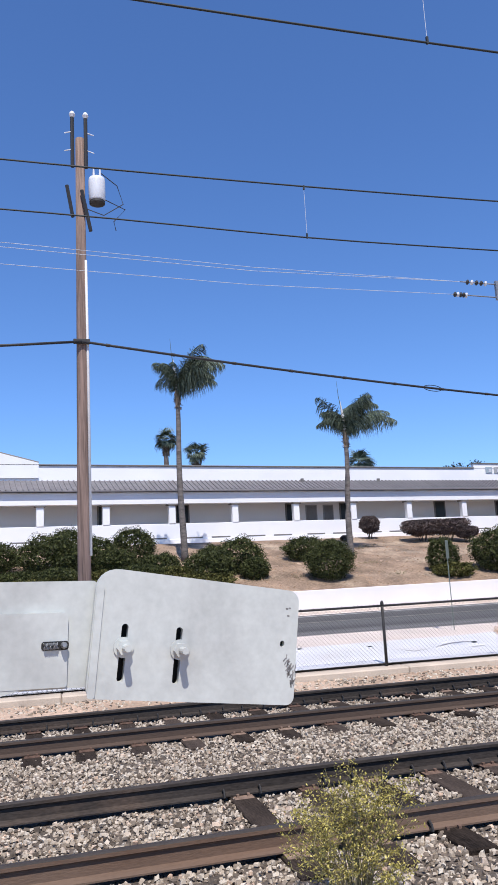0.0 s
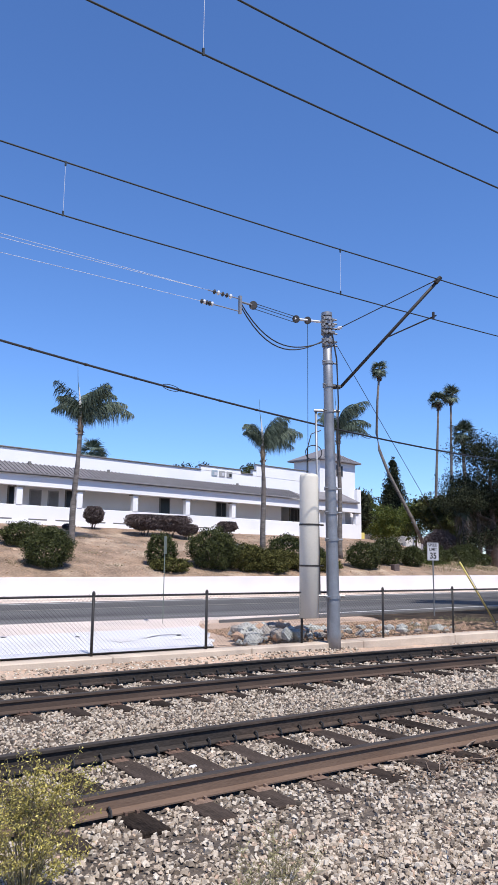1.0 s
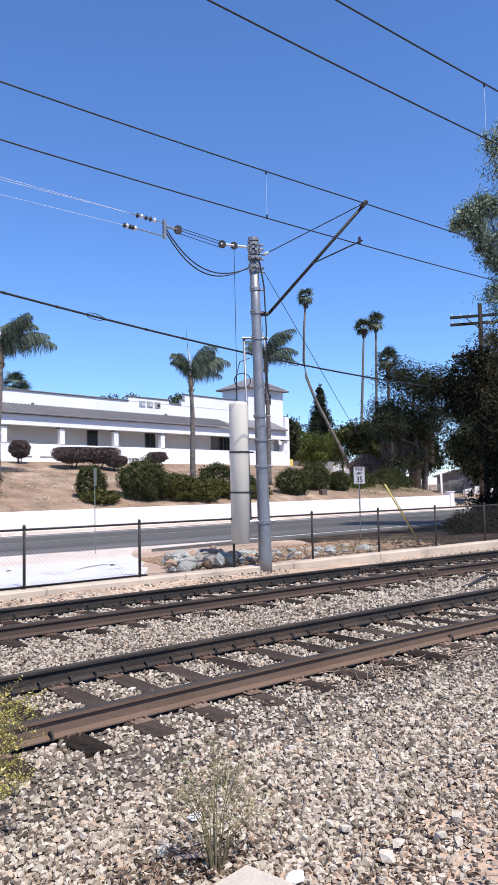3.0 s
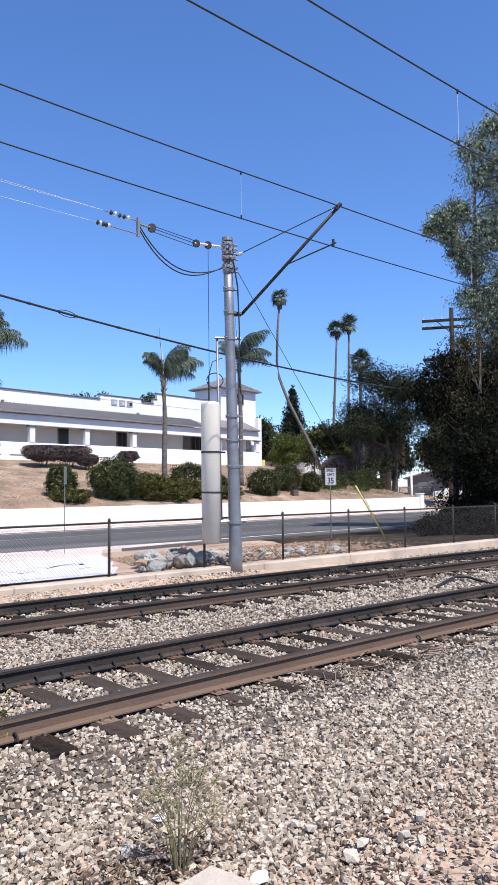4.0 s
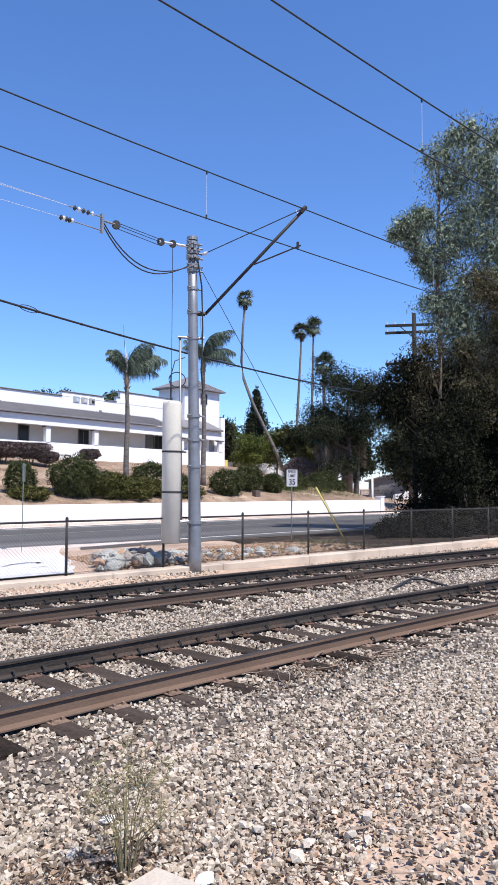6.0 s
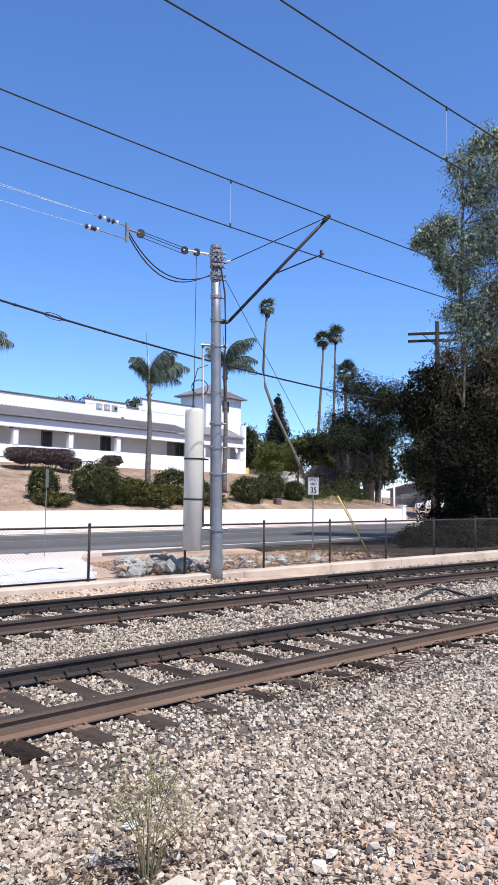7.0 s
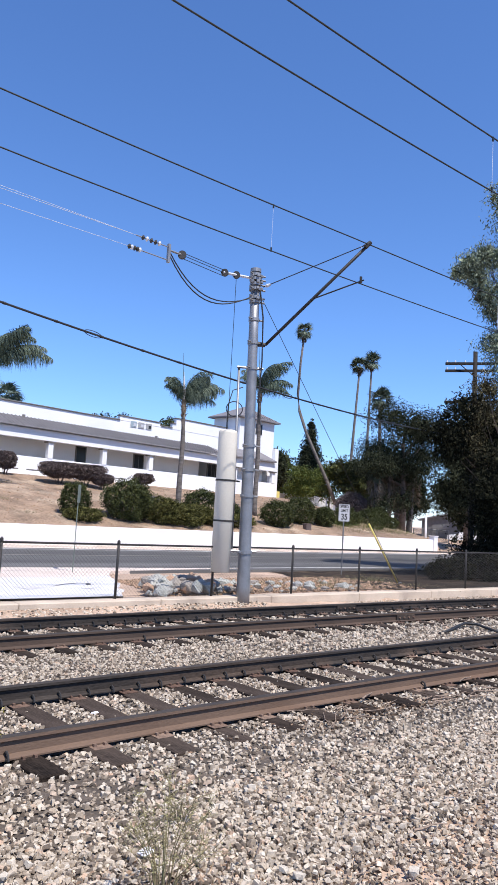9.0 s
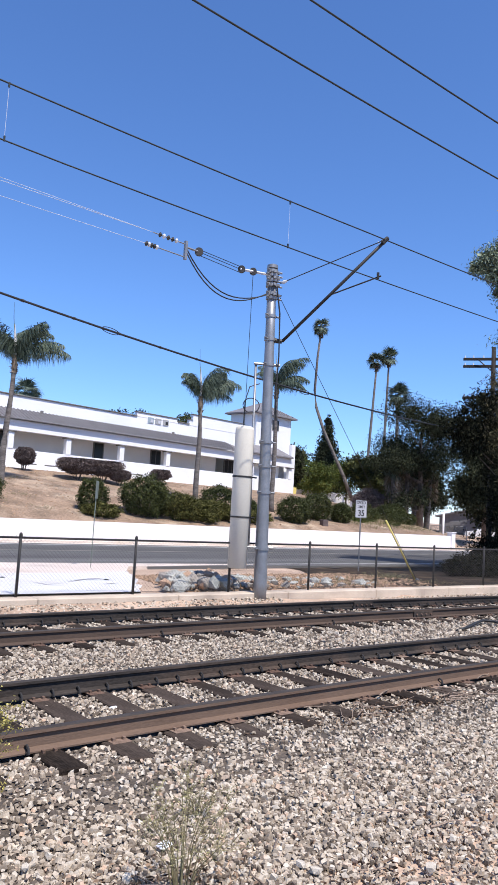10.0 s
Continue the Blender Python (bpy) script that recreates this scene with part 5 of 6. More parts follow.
def crown_core(t, clumps, k, material, seed, leaf):
    """The close-grown heart of a dense crown: leaf sprays packed inside the outer ones."""
    r = np.random.RandomState(seed + 900)
    P_ = []
    for i, (dx, dy, cz, rx, rz) in enumerate(clumps):
        size = 1.35 * leaf
        p, d = shell(r, int(min(1500, 7.0 * (k * rx / size) ** 2 + 40)), rx * k, rx * k, rz * k, 0.5, seed + i, 0.7)
        P_.append(p + np.array([dx, dy, cz]))
    P_ = np.concatenate(P_)
    o = new("inner_crown", leaf_mesh("inner_crown", P_, r.normal(0, 1, P_.shape), leaf * 1.9, leaf * 1.2, material, seed + 900))
    o.parent = t
    return o


def tree(x, y, z, label, clumps, leaves, leaf, material, seed, trunk=0.3, category="tree", droop=0.3, lump=0.35, name="tree", inner=0.35, width=0.42, core=0.0):
    """A tapered trunk, a limb to each clump, and a crown of small leaves in uneven clumps (dx, dy, z, rx, rz)."""
    r = np.random.RandomState(seed)
    t = thing(name, label, category, "background trees", at=(x, y, z))
    top = max(c[2] for c in clumps)
    bm = tube(B(), [(0, 0, -0.4), (0.1, 0, top * 0.3), (-0.1, 0.1, top * 0.6), (0, 0, top * 0.95)], [trunk, trunk * 0.8, trunk * 0.55, trunk * 0.12], 9)
    part("trunk", bm, M_BARK, t, smooth=True)
    for dx, dy, cz, rx, rz in clumps:
        s = Vector((0, 0, min(top * 0.9, cz * (0.86 if name == "eucalyptus_tree" else 0.72))))
        e = Vector((dx, dy, cz))
        m_ = s.lerp(e, 0.5) + Vector((0, 0, -0.12 * (e - s).length))
        part("limb", tube(B(), [s, m_, e], [trunk * 0.2, trunk * 0.11, trunk * 0.04], 6), M_BARK, t)
    vol = np.array([c[3] * c[3] + 0.2 for c in clumps])
    per = np.maximum(30, (leaves * vol / vol.sum())).astype(int)
    P_, D_ = [], []
    for k, (dx, dy, cz, rx, rz) in enumerate(clumps):
        p, d = shell(r, int(per[k]), rx, rx, rz, lump, seed + k * 3.7, inner)
        # gather leaves into small sprays
        q = p[r.randint(0, len(p), max(6, len(p) // 14))]
        idx = r.randint(0, len(q), len(p))
        p = np.where((r.rand(len(p)) < 0.7)[:, None], q[idx] + r.normal(0, 0.16 * rx ** 0.5, (len(p), 3)), p)
        P_.append(p + np.array([dx, dy, cz]))
        D_.append(d)
    if core:
        crown_core(t, clumps, core, material, seed, leaf)
    o = new("crown", leaf_mesh("crown", np.concatenate(P_), np.concatenate(D_), leaf, leaf * width, material, seed, droop))
    o.parent = t
    return t


def cloud(seed, n, rx, ry, z0, z1, r0, r1, hole=0.0):
    """Clumps spread through a crown."""
    r = random.Random(seed)
    out = []
    for k in range(n):
        a, q, u = r.uniform(0, 6.283), math.sqrt(r.random()), r.random()
        taper = 1.0 - 0.55 * abs(u - 0.4)
        out.append((rx * q * math.cos(a) * taper, ry * q * math.sin(a) * taper, lerp(z0, z1, u), r.uniform(r0, r1), r.uniform(r0, r1) * 0.8))
    return out


# the tall eucalyptus and the dark trees by the street
tree(33.2, 18.2, -0.3, "tall grey-green eucalyptus with drooping sprays beside the street",
     [(-2.0, 1.4, 14.8, 0.4, 0.4), (-1.6, 1.1, 15.4, 0.6, 0.45), (-1.2, 0.8, 14.5, 0.55, 0.6), (-0.9, 0.5, 15.9, 0.6, 0.5), (-0.8, 0.7, 13.9, 0.55, 0.7), (-0.5, 0.4, 13.3, 0.6, 0.8), (-0.7, 0.6, 15.7, 1.0, 0.8), (-1.2, 1.1, 15.0, 0.9, 0.7), (-0.1, 0.0, 18.9, 1.0, 0.9), (0.9, -1.2, 20.2, 1.0, 0.8), (2.0, -2.6, 19.8, 1.2, 1.0), (0.3, -0.5, 17.5, 1.3, 1.1), (1.6, -2.4, 17.3, 1.5, 1.3), (0.2, -0.2, 14.2, 1.2, 1.0), (1.5, -2.0, 14.6, 1.6, 1.3), (1.1, -1.4, 12.4, 1.7, 1.2), (2.6, -3.8, 15.8, 1.6, 1.4), (2.7, -4.2, 12.6, 2.0, 1.6), (0.1, 0.4, 11.6, 1.0, 0.8), (3.4, -5.4, 18.6, 1.7, 1.3), (1.0, -0.9, 10.2, 2.0, 1.3), (0.6, -0.4, 20.0, 0.7, 0.6), (3.6, -5.6, 14.0, 1.8, 1.4), (1.6, -2.0, 9.0, 2.2, 1.6), (2.8, -3.6, 10.4, 2.2, 1.6), (1.2, -1.4, 16.2, 1.2, 1.0), (0.0, 0.2, 13.0, 0.8, 0.6), (0.5, -0.7, 15.2, 1.4, 1.2), (0.9, -1.5, 18.6, 1.4, 1.2), (2.3, -3.2, 18.2, 1.6, 1.4), (2.0, -2.9, 16.2, 1.5, 1.3), (1.9, -2.6, 13.4, 1.7, 1.4), (0.6, -0.3, 11.2, 1.4, 1.1), (3.2, -4.8, 16.6, 1.7, 1.4)],
     92000, 0.18, M_LEAFGREY, 31, 0.2, droop=1.1, lump=0.55, name="eucalyptus_tree", inner=0.25, width=0.26, core=0.62)
tree(31.7, 17.0, -0.3, "dense dark shade tree reaching the ground behind the fence", cloud(5, 20, 2.4, 2.4, 0.8, 7.2, 0.9, 1.7) + [(-3.6, 1.3, 6.5, 0.9, 0.7), (-3.0, 0.9, 7.2, 0.9, 0.7), (-3.2, 1.0, 5.7, 0.8, 0.6), (-2.4, 0.6, 7.8, 0.8, 0.6)], 48000, 0.14, M_LEAFSHADED, 32, 0.3, droop=0.4, inner=0.45, core=0.7)
tree(35.0, 14.6, -0.3, "dense dark shade tree beside the track bend", cloud(6, 20, 3.4, 2.4, 0.9, 8.2, 1.2, 2.1), 36000, 0.16, M_LEAFSHADED, 33, 0.3, droop=0.4, inner=0.45, core=0.72)
tree(28.8, 14.9, -0.2, "dark low-branched tree leaning over the fence", cloud(25, 16, 1.9, 1.2, 0.3, 5.6, 0.8, 1.3), 34000, 0.125, M_LEAFSHADED, 45, 0.25, droop=0.4, inner=0.45, core=0.7)
tree(41.5, 15.5, -0.3, "dark bushy tree further along the fence", cloud(7, 14, 4.0, 3.5, 1.5, 9.0, 1.8, 2.4), 14000, 0.36, M_LEAFSHADED, 34, 0.3, droop=0.4, core=0.7)
tree(37.6, 20.0, -0.3, "dark bushy tree at the street edge", cloud(17, 12, 3.0, 1.6, 3.2, 8.6, 1.5, 2.2), 22000, 0.20, M_LEAFSHADED, 44, 0.3, droop=0.4, core=0.65)
tree(33.0, 14.2, -0.2, "olive-brown tree with drooping sprays beside the eucalyptus", cloud(61, 20, 3.6, 2.2, 6.2, 11.6, 0.7, 1.4), 26000, 0.15, M_LEAFBROWN, 62, 0.22, droop=1.0, lump=0.6, inner=0.2, width=0.28, core=0.3)
tree(29.6, 16.2, -0.2, "thin olive-brown tree with hanging sprays in the dark grove", cloud(63, 12, 2.4, 1.6, 4.4, 8.6, 0.5, 1.0), 12000, 0.14, M_LEAFBROWN, 64, 0.18, droop=1.0, lump=0.6, inner=0.2, width=0.28, core=0.25)
# across the street
tree(61.5, 44.2, 1.0, "wide dark tree with drooping foliage beyond the wall end", cloud(8, 20, 5.6, 4.0, 5.4, 12.2, 1.5, 2.4) + cloud(18, 3, 4.5, 1.5, 1.6, 4.5, 1.0, 1.4), 44000, 0.21, M_LEAFDARK, 35, 0.4, droop=0.8, lump=0.6, core=0.4)
tree(71.5, 43.0, 0.2, "dark tree overhanging the driveway", cloud(9, 18, 5.0, 4.0, 4.0, 12.0, 1.6, 2.5), 26000, 0.28, M_LEAFDARK, 36, 0.4, droop=0.6, core=0.6)
tree(76.0, 44.0, 0.2, "dark tree farther down the street", cloud(10, 14, 6.0, 5.0, 3.0, 12.0, 2.0, 3.0), 12000, 0.55, M_LEAFDARK, 37, 0.4, core=0.7)
for k, (x, y, h_, m_) in enumerate(((61.0, 66.5, 6.0, M_LEAFLIME), (63.6, 64.0, 5.8, M_LEAFLIME), (66.4, 62.4, 6.2, M_LEAFLIME), (69.6, 61.0, 5.8, M_LEAFLIME), (72.6, 58.6, 6.4, M_LEAFLIME), (75.0, 56.0, 6.0, M_LEAFLIME))):
    tree(x, y, 4.1 if x < 62 else 3.4, "round yellow-green tree behind the building end", cloud(40 + k, 10, 2.0, 2.0, 1.8, h_ - 0.6, 1.1, 1.6), 8000, 0.26, m_, 50 + k, 0.14, droop=0.1, inner=0.4)
tree(74.5, 69.0, 4.4, "dark pointed conifer behind the round trees", [(0, 0, 1.5 + 1.0 * k, 2.9 - 0.27 * k, 1.1) for k in range(10)], 16000, 0.34, M_LEAFDARK, 60, 0.25, category="conifer", droop=-0.2, name="conifer_tree", inner=0.4, core=0.7)
for k, (x, y, z_, rx, zt) in enumerate(((58.5, 95, 5, 5.0, 16.6), (66, 90, 5, 2.6, 16.2), (60.5, 62.5, 4.5, 3.0, 9.6), (70, 57.5, 4, 3.4, 9.2), (74, 54, 3.5, 3.6, 9.0), (56, 64.5, 4.5, 2.6, 9.8), (60, 78, 5, 4.0, 10.0), (72, 74, 5, 5.0, 10.5), (86, 66, 4, 6.0, 11.5), (98, 58, 3, 7.0, 12.5), (110, 44, 2, 8.0, 13.0), (106, 75, 1.5, 5.0, 10.0), (113, 69, 1.5, 5.0, 10.5), (118, 62, 1.5, 5.5, 11.0), (101, 80, 2, 5.0, 10.0), (64, 70, 5, 3.5, 8.0))):
    tree(x, y, z_ - 0.5, "distant dark green tree beyond the roofs", cloud(70 + k, 10, rx * 0.7, rx * 0.7, 2.5, zt - z_, 1.3, 2.1), 8000, 0.36, M_LEAFDARK if k not in (1, 3, 4) else M_LEAF, 80 + k, 0.3, core=0.7)

# ---------------------------------------------------------------- crossing-gate counterweight close to the eye
G = pose(0.559, 3.192, 0, 0, 0, 5.0)             # local x along the plate, -y towards the eye
gate = thing("crossing_gate_counterweight", "grey painted crossing-gate counterweight plate bolted to its arm", "gate counterweight")
gate.matrix_basis = G


def rounded(cx, cz, w_, h_, radii, tilt, n=7):
    """Outline of a rounded rectangle in x and z, anticlockwise from the lower left corner."""
    out = []
    for (sx_, sz_, a0), rr in zip(((-1, -1, 180), (1, -1, 270), (1, 1, 0), (-1, 1, 90)), radii):
        ox, oz = sx_ * (w_ / 2 - rr), sz_ * (h_ / 2 - rr)
        for k in range(n + 1):
            a = radians(a0 + 90 * k / n)
            out.append((ox + rr * math.cos(a), oz + rr * math.sin(a)))
    c_, s_ = math.cos(radians(tilt)), math.sin(radians(tilt))
    return [(cx + x * c_ - z * s_, cz + x * s_ + z * c_) for x, z in out]


def slab(outline, holes, y0, y1, bevel=0.006):
    """A plate between y0 (front) and y1 with holes cut through it."""
    bm = B()
    edges = []
    for loop_ in (outline, *holes):
        vs = [bm.verts.new((x, y0, z)) for x, z in loop_]
        edges += [bm.edges.new((vs[k], vs[(k + 1) % len(vs)])) for k in range(len(vs))]
    bmesh.ops.triangle_fill(bm, use_beauty=True, edges=edges)
    bmesh.ops.recalc_face_normals(bm, faces=bm.faces)
    g = bmesh.ops.extrude_face_region(bm, geom=list(bm.faces))
    bmesh.ops.translate(bm, vec=(0, y1 - y0, 0), verts=[v for v in g["geom"] if isinstance(v, bmesh.types.BMVert)])
    bmesh.ops.recalc_face_normals(bm, faces=bm.faces)
    return bm


TILT = -7.6
holes = [rounded(-0.318, 1.706, 0.027, 0.225, [0.0134] * 4, TILT), rounded(-0.093, 1.676, 0.027, 0.225, [0.0134] * 4, TILT), rounded(0.373, 1.685, 0.020, 0.026, [0.0099] * 4, TILT)]
plate_line = [(x, z + (0.035 * (0.45 - x) / 0.9 if z > 1.722 - 0.133 * x else 0.0)) for x, z in rounded(0.0, 1.722, 0.885, 0.478, [0.045, 0.035, 0.05, 0.09], TILT)]
part("plate", slab(plate_line, holes, -0.020, 0.012), M_GATE, gate)
part("plate_flange", slab(rounded(-0.424, 1.76, 0.03, 0.44, [0.012, 0.012, 0.012, 0.012], TILT + 1), [], -0.028, -0.0205), M_GATE, gate)
# black slabs added behind slots and hole to give their inner shade
part("backing", slab(rounded(-0.2, 1.70, 0.36, 0.30, [0.03] * 4, TILT), [], 0.05, 0.06), M_RUBBER, gate)
part("hole_backing", slab(rounded(0.373, 1.685, 0.05, 0.06, [0.01] * 4, TILT), [], 0.0125, 0.02), M_RUBBER, gate, "black slab added behind the drilled hole for its shade")
for bx_, bz_ in ((-0.314, 1.726), (-0.083, 1.698)):
    st = part("stud", tube(B(), [(bx_, 0.05, bz_), (bx_, -0.03, bz_), (bx_ + 0.004, -0.10, bz_)], [0.015, 0.015, 0.014], 10), M_GATE, gate, "painted threaded stud")
    part("washer", tube(B(), [(bx_, -0.0205, bz_), (bx_, -0.027, bz_)], 0.041, 18), M_GATE, st)
    nut = part("nut", tube(B(), [(bx_, -0.027, bz_), (bx_, -0.054, bz_)], 0.030, 6), M_GATE, st)
# scuffed patch: short dents at the free corner
for k in range(34):
    rr = random.Random(190 + k)
    a = rr.uniform(0, 1)
    cx, cz = 0.398 + rr.gauss(0, 0.012) - 0.02 * (a - 0.5), 1.575 + 0.12 * (a - 0.5)
    part("scuff_mark", slab(rounded(cx, cz, rr.uniform(0.003, 0.007), rr.uniform(0.012, 0.034), [0.0014] * 4, rr.gauss(-25, 18), 2), [], -0.0212, -0.0202), M_SCUFF, gate, "dark bare-metal scuff")
for cx, cz in ((0.405, 1.83), (0.418, 1.832), (0.409, 1.80)):
    part("paint_chip", slab(rounded(cx, cz, 0.012, 0.006, [0.0028] * 4, -8, 2), [], -0.0212, -0.0202), M_SCUFF, gate, "dark paint chip")
# the arm casting behind and beside the plate
part("arm_casting", slab(rounded(-0.78, 1.80, 0.75, 0.415, [0.05, 0.02, 0.03, 0.06], -2.0), [], 0.022, 0.075), M_GATE, gate)
part("arm_face", slab(rounded(-0.83, 1.745, 0.60, 0.285, [0.03, 0.01, 0.015, 0.10], -2.0), [], 0.002, 0.021), M_GATE, gate)
part("arm_lower", slab(rounded(-0.98, 1.62, 0.62, 0.16, [0.02, 0.05, 0.02, 0.02], 12), [], 0.004, 0.07), M_GATE, gate)
# no recess is cut: a black plate on the face gives its shade
part("spring_pocket_shade", slab(rounded(-0.578, 1.752, 0.105, 0.034, [0.012] * 4, -2), [], -0.0005, 0.0018), M_RUBBER, gate, "flat black plate drawn as the shade in the pocket")
part("spring", tube(B(), [(-0.622 + 0.055 * k / 60, -0.008 + 0.010 * math.sin(k * 1.05 * math.pi / 3), 1.752 + 0.012 * math.cos(k * 1.05 * math.pi / 3)) for k in range(61)], 0.0022, 5), M_GALV, gate)
part("spring_bolt", tube(B(), [(-0.545, 0.01, 1.752), (-0.545, -0.016, 1.752), (-0.545, -0.03, 1.754)], [0.013, 0.013, 0.008], 8), M_GALV, gate)
part("gate_mast", tube(B(), [(-1.35, 0.05, -0.05), (-1.35, 0.05, 2.3)], 0.07, 14), M_GALV, gate, smooth=True)
part("pivot_arm", slab(rounded(-1.25, 1.80, 0.3, 0.3, [0.03] * 4, 0), [], -0.03, 0.13), M_GATE, gate)

# ---------------------------------------------------------------- signs, guy guard, small street things
def sign_text(body, x, z, size, parent, bold=0.0):
    cu = bpy.data.curves.new("lettering", "FONT")
    cu.body, cu.size, cu.align_x, cu.align_y, cu.extrude, cu.offset = body, size, "CENTER", "CENTER", 0.002, bold
    tmp = new("lettering_curve", cu)
    bpy.context.view_layer.update()
    me = bpy.data.meshes.new_from_object(tmp)
    bpy.data.objects.remove(tmp)
    me.materials.clear()
    me.materials.append(M_INK)
    o = new("lettering", me)
    o.parent = parent
    o.matrix_basis = pose(x, -0.006, z, 90, 0, 0)
    return o


sg = thing("speed_limit_sign", "white speed limit sign on a slim steel post by the street", "road sign", at=(25.5, 21.4, 0))
sg.matrix_basis = pose(25.5, 21.4, 0, 0, 0, -14)
part("sign_post", box(B(), -0.025, 0.025, 0.006, 0.036, -0.4, 2.75), M_GALV, sg)
face = part("sign_panel", slab(rounded(0, 2.41, 0.6, 0.76, [0.04] * 4, 0), [], -0.003, 0.003), M_SIGN, sg)
for z0_, z1_, x0_, x1_ in ((2.045, 2.055, -0.27, 0.27), (2.765, 2.775, -0.27, 0.27)):
    part("sign_border", box(B(), x0_, x1_, -0.006, -0.0035, z0_, z1_), M_INK, sg)
for xx in (-0.28, 0.28):
    part("sign_border", box(B(), xx - 0.005, xx + 0.005, -0.006, -0.0035, 2.06, 2.76), M_INK, sg)
sign_text("SPEED", 0, 2.68, 0.17, sg, 0.004)
sign_text("LIMIT", 0, 2.50, 0.17, sg, 0.004)
sign_text("35", 0, 2.22, 0.36, sg, 0.008)

sb = thing("street_sign", "narrow sign seen edge-on on a slim post", "road sign")
sb.matrix_basis = pose(13.2, 23.0, 0, 0, 0, 48)
part("sign_post", box(B(), -0.02, 0.02, 0.006, 0.03, -0.35, 2.75), M_SIGNBACK, sb)
part("sign_panel", slab(rounded(0, 2.45, 0.45, 0.62, [0.03] * 4, 0), [], -0.003, 0.003), M_SIGNBACK, sb)

gg = thing("guy_anchor", "yellow plastic guard on a steel guy strand behind the fence", "guy wire")
g0 = Vector((20.0, 14.35, 0.02))
g1 = g0.lerp(on_pole(7.25), 0.27)
d_ = (g1 - g0)
part("guy_guard", tube(B(), [g0 + d_ * 0.08, g1], 0.027, 8), M_YELLOW, gg, smooth=True)
part("anchor_eye", tube(B(), [g0 + Vector((0.1 * math.cos(a), 0, 0.08 + 0.08 * math.sin(a))) for a in [6.283 * k / 12 for k in range(13)]], 0.02, 5), M_GALV, gg)

vb = thing("valve_box", "small dull metal utility cage on the bank", "utility box", at=(42.8, 39.6, 1.2))
part("box_body", box(B(), -0.28, 0.28, -0.2, 0.2, -0.1, 0.55, bevel=0.02), M_LEAFDULL, vb)
yp = thing("yellow_bollard_panel", "yellow painted board at the building corner", "board")
part("board", box(B(), 0, 0.75, 0, 0.12, 4.0, 5.0, FAC @ pose(43.3, -0.3, 0), bevel=0.01), M_YELLOW, yp)
lw = thing("boundary_wall", "low cream wall behind the round trees", "wall", kind="structure")
part("wall_body", box(B(), 44.5, 62, 4.0, 4.3, 3.4, 5.1, FAC, bevel=0.02), M_APRON, lw)

# rubble beside the apron: separate boulders
def boulder(x, y, z, s, seed, material):
    bm = B()
    bmesh.ops.create_icosphere(bm, subdivisions=1, radius=1.0)
    r = random.Random(seed)
    for v in bm.verts:
        k = r.uniform(0.6, 1.3)
        v.co = Vector((v.co.x * s * k * 1.2, v.co.y * s * k * 0.9, v.co.z * s * k * 0.8))
    bmesh.ops.bevel(bm, geom=list(bm.edges), offset=s * 0.035, segments=1, affect="EDGES")
    ob = part("boulder", bm, material)
    ob.matrix_basis = pose(x, y, z, 0, 0, seed * 47)
    return tagged(ob, "rough angular grey-green boulder in the rubble", "rock", "rubble boulders")


rr = random.Random(12)
for k in range(190):
    heap = k < 130
    q_ = rr.random() ** 1.3 * (2.6 if heap else 3.6)
    x = 9.45 + 0.6 * q_ + (rr.random() ** 1.5 * 2.6 if heap else rr.uniform(2.4, 7.4))
    y = fence_y(x) + 0.32 + q_
    s_ = (0.06 + 0.15 * rr.random() ** 1.6) * (1.0 if heap else 0.8)
    boulder(x, y, ground_z(x, y) + 0.35 * s_ + 0.28 * math.exp(-((x - 10.9) / 1.5) ** 2 - ((y - 14.3) / 1.1) ** 2), s_, k, (M_RUBBLE, M_RUBBLE, M_RUBBLE, M_ROCK, M_CLOD)[k % 5])


def rubble_region(r, n):
    q_ = r.uniform(0.3, 7.5, n)
    x = r.uniform(9.4, 19, n) + 0.5 * q_
    y = 13.35 - 0.047 * x + q_
    z = np.array([ground_z(a, b) for a, b in zip(x, y)])
    return np.stack([x, y, z + 0.01], 1)


stones("rubble_gravel", 5000, rubble_region, lambda r, p: r.uniform(0.02, 0.09, len(p)), M_CLOD, "small tan rubble and clods behind the fence", 21)


def kerb_region(r, n):
    x = r.uniform(-2, 30, n)
    y = 13.35 - 0.047 * x - 0.3 - np.abs(r.normal(0, 0.35, n))
    keep = y > Y_NEAR + SPACING + GAUGE + 0.25 + BENDV(x)
    x, y = x[keep], y[keep]
    edge = (13.35 - 0.047 * x - 0.3 - y) / 1.1
    return np.stack([x, y, np.where((edge < 1) & (x < 12), 0.075 - 0.12 * edge, -0.03)], 1)


stones("kerbside_gravel", 3500, kerb_region, lambda r, p: r.uniform(0.015, 0.04, len(p)), M_STONE, "scattered pale stones along the kerb", 22)


def tuft(x, y, z, h_, n, label, material=M_STALK, spread=0.6, seed=1):
    r = np.random.RandomState(seed)
    p = r.normal(0, 1, (n, 3)) * np.array([spread, spread, 0.0])
    p[:, 2] = np.abs(r.normal(0, 0.4, n)) * h_
    d = np.stack([p[:, 0] * 0.8, p[:, 1] * 0.8, np.full(n, 1.2)], 1)
    o = new("dry_grass", leaf_mesh("dry_grass", p, d, h_ * 0.7, 0.02, material, seed))
    o.matrix_basis = pose(x, y, z)
    return tagged(o, label, "grass", kind="stuff")


